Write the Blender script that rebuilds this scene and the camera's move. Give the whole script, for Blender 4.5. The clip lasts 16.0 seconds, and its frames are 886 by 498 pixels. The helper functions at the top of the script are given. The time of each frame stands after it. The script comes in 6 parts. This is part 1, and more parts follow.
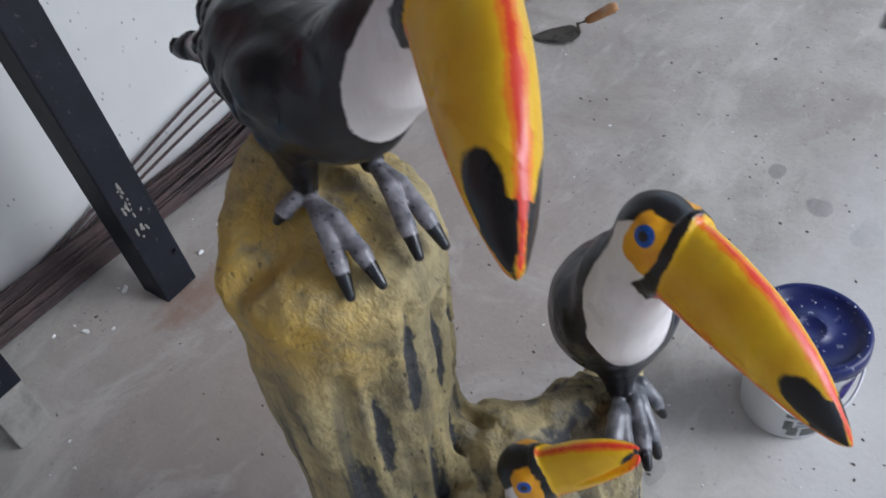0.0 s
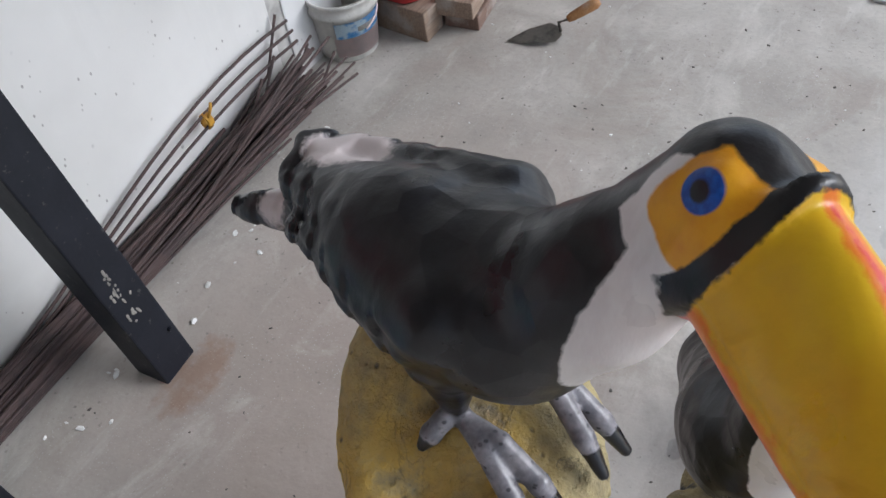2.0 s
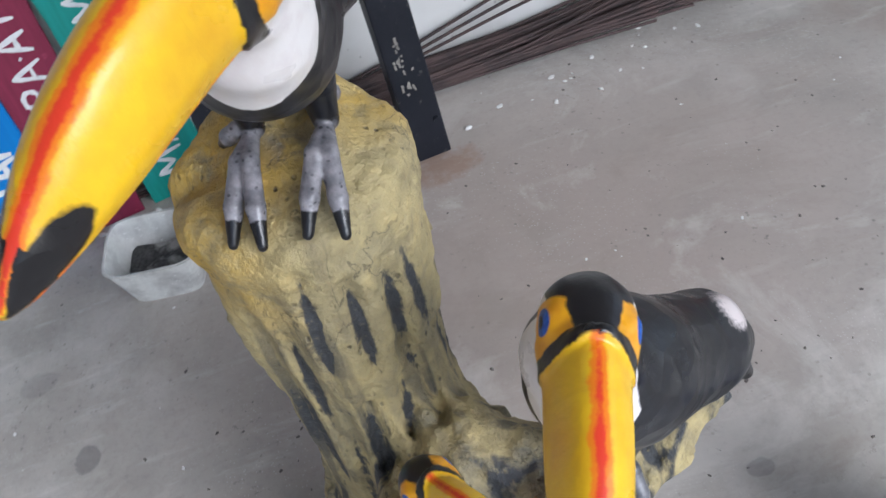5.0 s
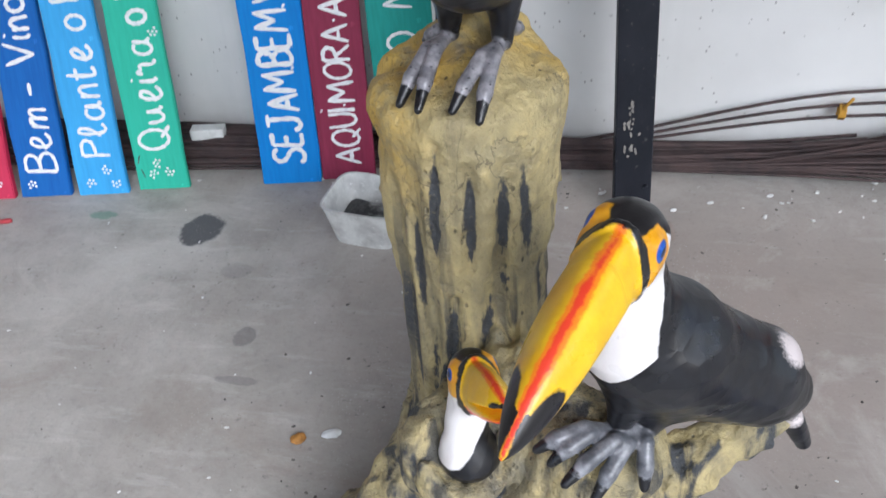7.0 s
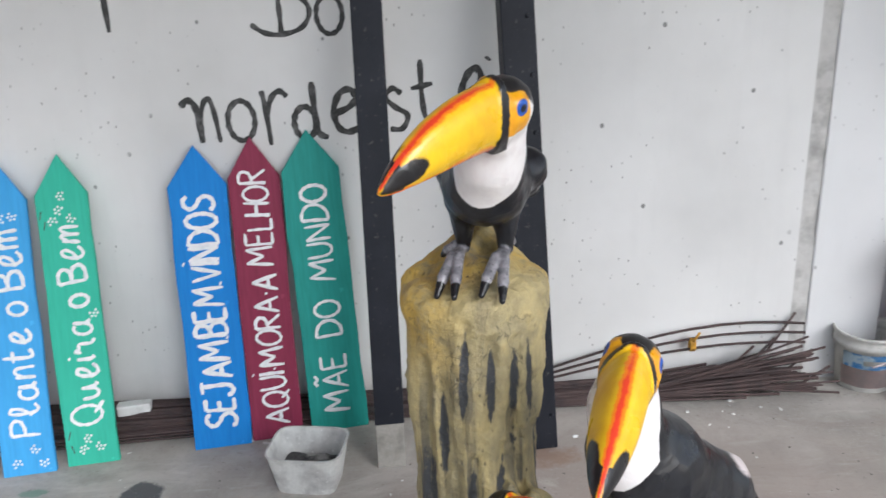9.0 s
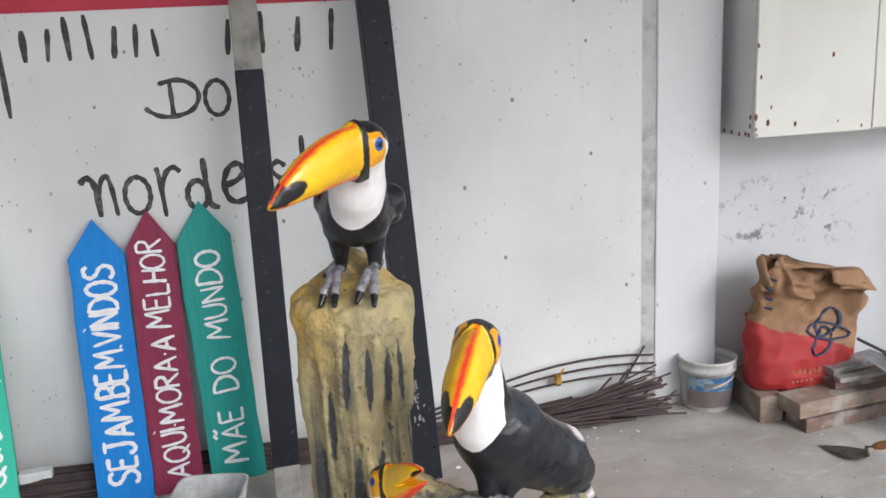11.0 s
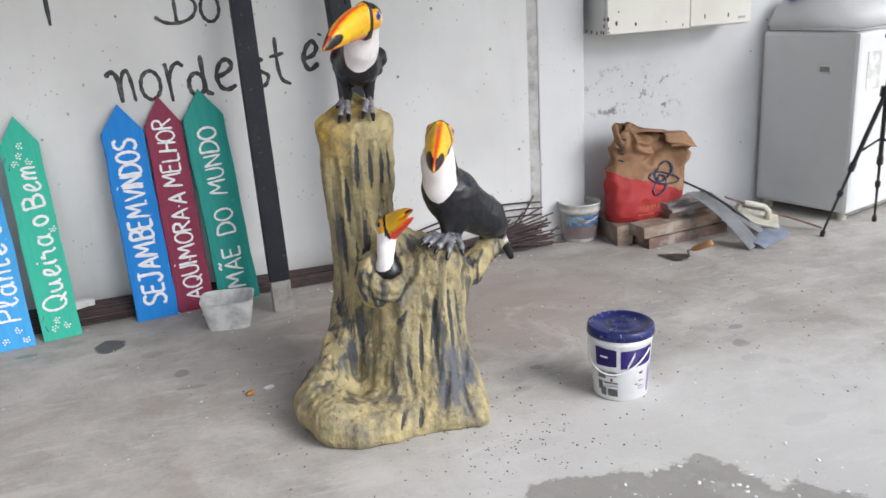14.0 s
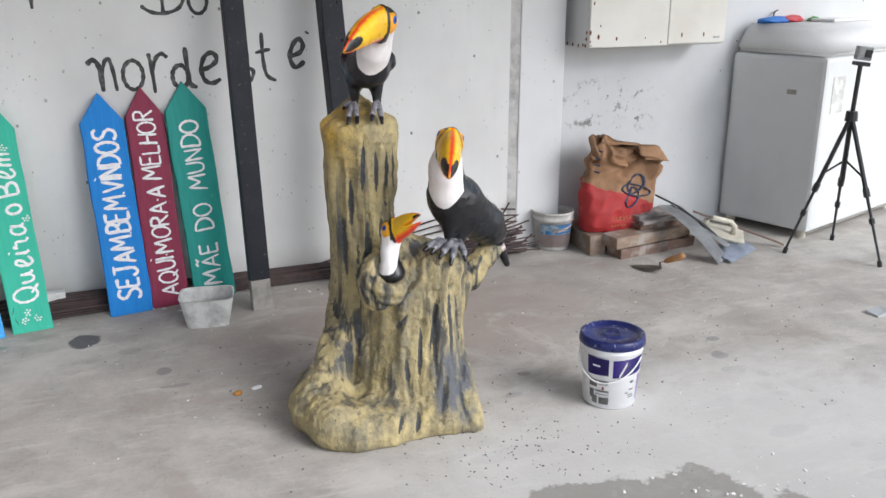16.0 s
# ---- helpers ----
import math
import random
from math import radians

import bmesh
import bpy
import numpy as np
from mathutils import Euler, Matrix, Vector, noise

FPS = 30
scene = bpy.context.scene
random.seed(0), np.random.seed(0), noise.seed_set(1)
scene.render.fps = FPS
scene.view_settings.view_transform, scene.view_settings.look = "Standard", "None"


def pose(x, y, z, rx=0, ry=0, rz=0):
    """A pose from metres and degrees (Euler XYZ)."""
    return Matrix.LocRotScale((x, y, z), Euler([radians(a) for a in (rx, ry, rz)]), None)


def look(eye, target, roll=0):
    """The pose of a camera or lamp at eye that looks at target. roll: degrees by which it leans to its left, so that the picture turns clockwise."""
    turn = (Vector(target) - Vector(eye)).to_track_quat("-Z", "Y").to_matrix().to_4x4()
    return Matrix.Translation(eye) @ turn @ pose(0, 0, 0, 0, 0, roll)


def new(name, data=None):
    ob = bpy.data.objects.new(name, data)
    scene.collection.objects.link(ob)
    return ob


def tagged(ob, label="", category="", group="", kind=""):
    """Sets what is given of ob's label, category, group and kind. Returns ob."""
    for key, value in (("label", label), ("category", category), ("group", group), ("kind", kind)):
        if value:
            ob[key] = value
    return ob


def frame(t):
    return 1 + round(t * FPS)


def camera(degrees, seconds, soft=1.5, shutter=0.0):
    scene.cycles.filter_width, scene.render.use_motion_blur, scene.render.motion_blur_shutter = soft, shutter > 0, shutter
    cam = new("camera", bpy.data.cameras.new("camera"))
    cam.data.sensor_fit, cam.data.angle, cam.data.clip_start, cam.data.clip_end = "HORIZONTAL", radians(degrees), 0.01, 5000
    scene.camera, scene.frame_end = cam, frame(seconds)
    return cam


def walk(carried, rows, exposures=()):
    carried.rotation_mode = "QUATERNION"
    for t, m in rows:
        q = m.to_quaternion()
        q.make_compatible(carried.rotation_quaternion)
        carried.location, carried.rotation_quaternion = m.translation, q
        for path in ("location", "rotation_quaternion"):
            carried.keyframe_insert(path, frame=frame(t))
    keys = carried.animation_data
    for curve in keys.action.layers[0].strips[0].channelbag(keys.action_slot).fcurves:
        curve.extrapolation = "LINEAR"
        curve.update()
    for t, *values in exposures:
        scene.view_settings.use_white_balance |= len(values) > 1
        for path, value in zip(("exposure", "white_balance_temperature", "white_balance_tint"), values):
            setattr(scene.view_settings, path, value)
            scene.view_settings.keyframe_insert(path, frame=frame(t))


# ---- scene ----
cam = camera(53.8, 16.0, shutter=0.2)
PATH = [
    (0, (0.35, 0.321, 1.444), (1.388, 1.263, 0.018), -6.8),
    (0.5, (0.358, 0.443, 1.484), (1.412, 1.422, 0.094), -5.3),
    (1, (0.366, 0.511, 1.484), (1.484, 1.419, 0.096), -6.0),
    (1.5, (0.409, 0.578, 1.485), (1.543, 1.385, 0.048), -7.8),
    (2, (0.449, 0.601, 1.488), (1.508, 1.379, -0.02), -8.1),
    (2.5, (0.498, 0.518, 1.476), (1.49, 1.386, -0.027), -12.2),
    (3, (0.493, 0.293, 1.482), (1.401, 1.328, 0.031), -13.8),
    (3.2, (0.5, 0.216, 1.478), (1.35, 1.316, 0.039), -13.6),
    (5.3, (0.877, 0.188, 1.396), (0.82, 1.48, -0.129), -12.9),
    (5.5, (0.948, 0.201, 1.388), (0.743, 1.438, -0.17), -11.9),
    (6, (1.031, 0.225, 1.361), (0.569, 1.396, -0.193), -10.2),
    (6.5, (0.971, 0.146, 1.354), (0.524, 1.465, -0.082), -7.2),
    (7, (0.881, -0.091, 1.363), (0.543, 1.425, 0.103), -4.6),
    (7.5, (0.86, -0.206, 1.381), (0.56, 1.508, 0.394), -3.3),
    (8, (0.855, -0.317, 1.362), (0.527, 1.468, 0.521), -1.2),
    (8.5, (0.778, -0.381, 1.372), (0.534, 1.454, 0.614), -0.5),
    (9, (0.64, -0.454, 1.373), (0.698, 1.433, 0.712), -1.9),
    (9.5, (0.624, -0.506, 1.369), (0.854, 1.378, 0.74), -2.7),
    (10, (0.659, -0.546, 1.351), (0.881, 1.358, 0.78), -2.6),
    (10.2, (0.658, -0.571, 1.343), (0.886, 1.34, 0.796), -2.7),
    (12.3, (0.513, -1.107, 1.328), (0.969, 0.8, 0.937), -2.5),
    (12.5, (0.489, -1.129, 1.322), (0.93, 0.777, 0.908), -2.0),
    (13, (0.504, -1.311, 1.239), (0.888, 0.596, 0.777), -2.5),
    (13.5, (0.423, -1.565, 1.252), (0.82, 0.313, 0.692), -2.3),
    (14, (0.203, -1.744, 1.272), (0.758, 0.083, 0.675), -3.3),
    (14.5, (0.083, -1.833, 1.294), (0.712, -0.039, 0.67), -2.9),
    (15, (0.054, -1.844, 1.285), (0.701, -0.059, 0.656), -2.0),
    (15.5, (0.033, -1.811, 1.3), (0.703, -0.037, 0.664), -1.1),
    (16, (0.009, -1.684, 1.293), (0.709, 0.091, 0.695), 0.1),
]
walk(cam, [(t, look(eye, target, roll)) for t, eye, target, roll in PATH], [(0, 0.55, 5750, 10), (1.3, 0.84, 6050, 10), (2.5, 0.88, 5950, 10), (3.2, 0.82, 5850, 10), (6, 0.9, 5800, 10), (8, 0.93, 6050, 10), (12.5, 0.95, 6250, 10), (14.5, 0.9, 6250, 10), (16, 0.9, 6250, 10)])

# ---- world and light: overcast sky through the open south and east sides ----
world = bpy.data.worlds.new("overcast_sky")
scene.world = world
world.use_nodes = True
wn, wl = world.node_tree.nodes, world.node_tree.links
sky = wn.new("ShaderNodeTexSky")
sky.sky_type, sky.sun_disc = "NISHITA", False
sky.sun_elevation, sky.sun_rotation = radians(35), radians(142)
sky.dust_density, sky.ozone_density = 1.5, 1.5
grey = wn.new("ShaderNodeHueSaturation")
grey.inputs["Saturation"].default_value = 0.55
wl.new(sky.outputs[0], grey.inputs["Color"])
wl.new(grey.outputs[0], wn["Background"].inputs[0])
wn["Background"].inputs[1].default_value = 0.12

sun_data = bpy.data.lights.new("sun", "SUN")
sun_data.energy, sun_data.angle, sun_data.color = 1.6, radians(34), (1.0, 0.99, 0.985)
sun_lamp = new("sun", sun_data)
sun_lamp.matrix_world = look((7, -9, 8.0), (0.8, 0.5, 0))


# ---- node helpers ----
class Nodes:
    """A node material under construction."""

    def __init__(self, name, rough=0.6, metal=0.0, spec=0.5):
        self.mat = bpy.data.materials.new(name)
        self.mat.use_nodes = True
        self.t = self.mat.node_tree
        self.bsdf = self.t.nodes["Principled BSDF"]
        self.bsdf.inputs["Roughness"].default_value = rough
        self.bsdf.inputs["Metallic"].default_value = metal
        self.bsdf.inputs["Specular IOR Level"].default_value = spec
        self.tc = self.t.nodes.new("ShaderNodeTexCoord")

    def put(self, socket, value):
        if isinstance(value, bpy.types.NodeSocket):
            self.t.links.new(value, socket)
        elif isinstance(value, (tuple, list)) and len(value) == 3 and socket.type == "RGBA":
            socket.default_value = (*value, 1)
        else:
            socket.default_value = value

    def coord(self, scale=(1, 1, 1), shift=(0, 0, 0), kind="Object"):
        m = self.t.nodes.new("ShaderNodeMapping")
        self.t.links.new(self.tc.outputs[kind], m.inputs[0])
        m.inputs["Scale"].default_value, m.inputs["Location"].default_value = scale, shift
        return m.outputs[0]

    def noise(self, scale=5, detail=4, rough=0.55, vec=None, distort=0.0):
        n = self.t.nodes.new("ShaderNodeTexNoise")
        n.inputs["Scale"].default_value, n.inputs["Detail"].default_value = scale, detail
        n.inputs["Roughness"].default_value, n.inputs["Distortion"].default_value = rough, distort
        self.t.links.new(vec if vec is not None else self.tc.outputs["Object"], n.inputs["Vector"])
        return n.outputs[0]

    def cells(self, scale=5, vec=None, feature="F1"):
        n = self.t.nodes.new("ShaderNodeTexVoronoi")
        n.feature = feature
        n.inputs["Scale"].default_value = scale
        self.t.links.new(vec if vec is not None else self.tc.outputs["Object"], n.inputs["Vector"])
        return n.outputs["Distance"]

    def math(self, op, a, b=0.0, c=0.0):
        n = self.t.nodes.new("ShaderNodeMath")
        n.operation = op
        for s, v in zip(n.inputs, (a, b, c)):
            self.put(s, v)
        return n.outputs[0]

    def step(self, value, lo, hi):
        """0 below lo, 1 above hi (or the other way round)."""
        n = self.t.nodes.new("ShaderNodeMapRange")
        n.clamp = True
        for s, v in zip(n.inputs, (value, lo, hi, 0.0, 1.0)):
            self.put(s, v)
        return n.outputs[0]

    def mix(self, fac, a, b):
        n = self.t.nodes.new("ShaderNodeMix")
        n.data_type = "RGBA"
        self.put(n.inputs[0], fac)
        self.put(n.inputs[6], a)
        self.put(n.inputs[7], b)
        return n.outputs[2]

    def attr(self, name):
        n = self.t.nodes.new("ShaderNodeAttribute")
        n.attribute_name = name
        return n.outputs["Fac"]

    def axis(self, which, vec=None):
        n = self.t.nodes.new("ShaderNodeSeparateXYZ")
        self.t.links.new(vec if vec is not None else self.tc.outputs["Object"], n.inputs[0])
        return n.outputs["XYZ".index(which)]

    def blob(self, x, y, rx, ry, wob):
        """Distance from an ellipse round (x, y), below 1 inside it, with a ragged edge."""
        dx = self.math("DIVIDE", self.math("SUBTRACT", self.axis("X"), x), rx)
        dy = self.math("DIVIDE", self.math("SUBTRACT", self.axis("Y"), y), ry)
        r = self.math("ADD", self.math("MULTIPLY", dx, dx), self.math("MULTIPLY", dy, dy))
        return self.math("ADD", r, wob)

    def bump(self, height, strength=0.3, distance=0.002):
        b = self.t.nodes.new("ShaderNodeBump")
        b.inputs["Strength"].default_value, b.inputs["Distance"].default_value = strength, distance
        self.put(b.inputs["Height"], height)
        if self.bsdf.inputs["Normal"].links:
            self.t.links.new(self.bsdf.inputs["Normal"].links[0].from_socket, b.inputs["Normal"])
        self.t.links.new(b.outputs[0], self.bsdf.inputs["Normal"])

    def done(self, color, rough=None):
        self.put(self.bsdf.inputs["Base Color"], color)
        if rough is not None:
            self.put(self.bsdf.inputs["Roughness"], rough)
        return self.mat


def worn(name, base, dark, rough=0.6, scale=6.0, spec=0.4, metal=0.0, grain=120.0, bump=0.15, specks=None, amount=(0.45, 0.7)):
    """Paint, plastic or metal with cloudy wear, fine grain and, if asked, chips of another colour."""
    n = Nodes(name, rough, metal, spec)
    c = n.mix(n.step(n.noise(scale, 5), *amount), base, dark)
    fine = n.noise(grain, 3)
    c = n.mix(n.math("MULTIPLY", n.step(fine, 0.35, 0.75), 0.25), c, dark)
    if specks:
        c = n.mix(n.step(n.noise(scale * 7, 4, 0.7), 0.62, 0.68), c, specks)
    n.bump(fine, bump, 0.001)
    return n.done(c, n.math("ADD", rough - 0.1, n.math("MULTIPLY", n.noise(scale * 2, 3), 0.2)))


# ---- materials ----
def concrete_floor():
    n = Nodes("concrete_floor", 0.75)
    big, mid, fine = n.noise(0.9, 5), n.noise(5, 6, 0.6), n.noise(70, 4, 0.65)
    c = n.mix(n.step(big, 0.3, 0.7), (0.46, 0.435, 0.395), (0.36, 0.33, 0.295))
    c = n.mix(n.math("MULTIPLY", n.step(mid, 0.42, 0.68), 0.6), c, (0.27, 0.25, 0.225))
    c = n.mix(n.math("MULTIPLY", n.step(mid, 0.42, 0.25), 0.5), c, (0.53, 0.515, 0.48))
    c = n.mix(n.math("MULTIPLY", n.step(fine, 0.5, 0.8), 0.35), c, (0.2, 0.19, 0.185))
    # pale scuffs and trowel marks drawn along one way
    scuff = n.noise(7, 5, 0.65, n.coord((0.7, 3.0, 1), (3, 1, 0)))
    c = n.mix(n.math("MULTIPLY", n.step(scuff, 0.56, 0.7), 0.4), c, (0.6, 0.585, 0.55))
    c = n.mix(n.math("MULTIPLY", n.step(n.noise(2.6, 6, 0.65, n.coord((1, 1, 1), (7, 3, 0))), 0.53, 0.66), 0.4), c, (0.58, 0.56, 0.52))
    # pinkish floor tone by the stump, darkened to stand in for weaker light there
    c = n.mix(n.math("MULTIPLY", n.step(n.blob(1.15, 1.35, 0.85, 0.6, n.math("MULTIPLY", mid, 1.0)), 1.7, 0.4), 0.75), c, (0.33, 0.262, 0.23))
    # cloudy marks of cement slurry, pale and dark
    slurry = n.noise(2.2, 8, 0.68, n.coord((1, 1.3, 1), (11, 4, 0)), 0.7)
    c = n.mix(n.math("MULTIPLY", n.step(slurry, 0.53, 0.63), 0.38), c, (0.6, 0.575, 0.53))
    c = n.mix(n.math("MULTIPLY", n.step(slurry, 0.46, 0.36), 0.4), c, (0.28, 0.235, 0.2))
    chip = n.math("MULTIPLY", n.step(n.noise(55, 5, 0.7), 0.6, 0.66), n.step(n.noise(4, 4, 0.6, n.coord((1, 1, 1), (1, 9, 0))), 0.5, 0.6))
    c = n.mix(n.math("MULTIPLY", chip, 0.55), c, (0.16, 0.15, 0.135))
    wob = n.math("MULTIPLY", n.math("SUBTRACT", n.noise(24, 5, 0.65), 0.5), 3.4)
    # spilt dark paint by the signs, and smaller spots
    for x, y, rx, ry, a in ((-0.13, 1.57, 0.055, 0.065, 0.9), (0.02, 1.42, 0.04, 0.03, 0.2), (1.95, 0.5, 0.05, 0.03, 0.3), (2.07, 0.2, 0.03, 0.025, 0.4),
                            (1.82, 0.1, 0.07, 0.035, 0.3), (1.95, -0.11, 0.04, 0.02, 0.3), (0.15, 1.07, 0.05, 0.012, 0.3), (1.98, 0.62, 0.03, 0.03, 0.4),
                            (2.3, 0.05, 0.03, 0.03, 0.4), (0.12, 1.2, 0.025, 0.03, 0.4), (1.0, 0.28, 0.14, 0.035, 0.25), (2.05, 0.75, 0.03, 0.02, 0.4), (1.878, -0.182, 0.045, 0.022, 0.3), (1.95, -0.037, 0.024, 0.014, 0.35),
                            (2.02, 0.44, 0.022, 0.022, 0.3), (1.98, 0.3, 0.026, 0.018, 0.3), (1.835, 0.29, 0.035, 0.022, 0.18), (1.78, 0.343, 0.03, 0.02, 0.15), (1.84, -0.315, 0.05, 0.035, 0.25), (1.16, 0.606, 0.03, 0.016, 0.3), (1.263, 0.736, 0.025, 0.016, 0.3)):
        c = n.mix(n.math("MULTIPLY", n.step(n.blob(x, y, rx, ry, n.math("MULTIPLY", wob, 0.6)), 1.15, 0.8), a), c, (0.07, 0.072, 0.08))
    # a smear of green paint
    c = n.mix(n.math("MULTIPLY", n.step(n.blob(-0.43, 1.607, 0.045, 0.02, wob), 1.1, 0.6), 0.55), c, (0.08, 0.26, 0.17))
    # orange dust under the rod feet
    c = n.mix(n.math("MULTIPLY", n.step(n.blob(0.97, 1.66, 0.1, 0.06, wob), 1.3, 0.2), 0.5), c, (0.25, 0.12, 0.06))
    # where mortar was mixed: a damp patch with a widened pale rim
    wobble = n.math("MULTIPLY", n.math("SUBTRACT", n.noise(4.5, 6, 0.6), 0.5), 1.6)
    wet = n.blob(1.12, -0.36, 0.52, 0.45, n.math("ADD", wobble, n.math("MULTIPLY", wob, 0.1)))
    # rim widened to paint in the brighter light towards the open side
    c = n.mix(n.math("MULTIPLY", n.step(n.blob(1.6, 0.0, 1.15, 0.62, wobble), 1.25, 0.5), 0.65), c, (0.6, 0.59, 0.57))
    c = n.mix(n.math("MULTIPLY", n.step(wet, 1.0, 0.93), 0.75), c, (0.22, 0.205, 0.18))
    c = n.mix(n.math("MULTIPLY", n.step(n.noise(6, 8, 0.7), 0.5, 0.6), n.math("MULTIPLY", n.step(wet, 1.0, 0.6), 0.6)), c, (0.42, 0.41, 0.4))
    pits = n.math("MULTIPLY", n.step(n.cells(38), 0.17, 0.06), n.step(n.noise(9, 4, 0.6), 0.46, 0.58))
    c = n.mix(n.math("MULTIPLY", n.math("MULTIPLY", pits, n.step(mid, 0.45, 0.55)), 0.7), c, (0.15, 0.14, 0.125))
    grit = n.step(n.cells(120), 0.22, 0.1)
    c = n.mix(n.math("MULTIPLY", grit, n.math("MULTIPLY", n.step(n.noise(3, 4), 0.45, 0.65), 0.45)), c, (0.62, 0.6, 0.57))
    n.bump(mid, 0.3, 0.008)
    n.bump(n.math("SUBTRACT", fine, n.math("MULTIPLY", pits, 0.6)), 0.5, 0.002)
    rough = n.math("SUBTRACT", 0.8, n.math("MULTIPLY", n.step(wet, 1.0, 0.8), 0.35))
    return n.done(c, rough)


def painted_wall(name, base=(0.75, 0.745, 0.73), stain=(0.6, 0.595, 0.58), speck=0.8):
    n = Nodes(name, 0.6)
    big, streak = n.noise(1.6, 5), n.noise(3, 5, 0.6, n.coord((4, 4, 0.5)))
    c = n.mix(n.step(big, 0.35, 0.75), base, stain)
    c = n.mix(n.math("MULTIPLY", n.step(streak, 0.55, 0.75), 0.35), c, stain)
    # flecks of dirt and chipped paint, a few larger
    fleck = n.math("MULTIPLY", n.step(n.cells(15, n.coord((1, 1, 0.8))), 0.11, 0.07), n.step(n.noise(6, 3), 0.52, 0.56))
    small = n.math("MULTIPLY", n.step(n.cells(42, n.coord((1, 1, 0.6), (0.3, 0, 0.2))), 0.13, 0.08), n.step(n.noise(4, 3), 0.5, 0.55))
    c = n.mix(n.math("MULTIPLY", fleck, speck), c, (0.09, 0.09, 0.085))
    c = n.mix(n.math("MULTIPLY", small, speck * 0.8), c, (0.15, 0.14, 0.13))
    # browner and darker towards the ground, with a ragged upper edge
    low = n.math("ADD", n.axis("Z"), n.math("MULTIPLY", n.noise(12, 4), 0.12))
    c = n.mix(n.math("MULTIPLY", n.step(low, 0.2, 0.08), 0.4), c, (0.35, 0.32, 0.29))
    fine = n.noise(150, 3)
    n.bump(big, 0.2, 0.004)
    n.bump(fine, 0.15, 0.0008)
    return n.done(c, 0.55)


def smudged_wall():
    n = Nodes("smudged_wall", 0.6)
    big = n.noise(1.8, 5)
    # greyer than the white wall: the shadow on it is in the base colour
    c = n.mix(n.step(big, 0.35, 0.75), (0.635, 0.64, 0.645), (0.515, 0.52, 0.525))
    smudge = n.math("MULTIPLY", n.step(n.noise(16, 6, 0.7), 0.55, 0.62), n.step(n.blobxz(2.42, 0.66, 0.3, 0.16), 1.2, 0.5))
    c = n.mix(n.math("MULTIPLY", smudge, 0.8), c, (0.12, 0.115, 0.11))
    fleck = n.math("MULTIPLY", n.step(n.cells(14), 0.1, 0.06), n.step(n.noise(6, 3), 0.5, 0.55))
    c = n.mix(fleck, c, (0.1, 0.1, 0.1))
    n.bump(n.noise(60, 4), 0.2, 0.001)
    return n.done(c)


def blobxz(self, x, z, rx, rz):
    dx = self.math("DIVIDE", self.math("SUBTRACT", self.axis("X"), x), rx)
    dz = self.math("DIVIDE", self.math("SUBTRACT", self.axis("Z"), z), rz)
    return self.math("ADD", self.math("MULTIPLY", dx, dx), self.math("MULTIPLY", dz, dz))


Nodes.blobxz = blobxz


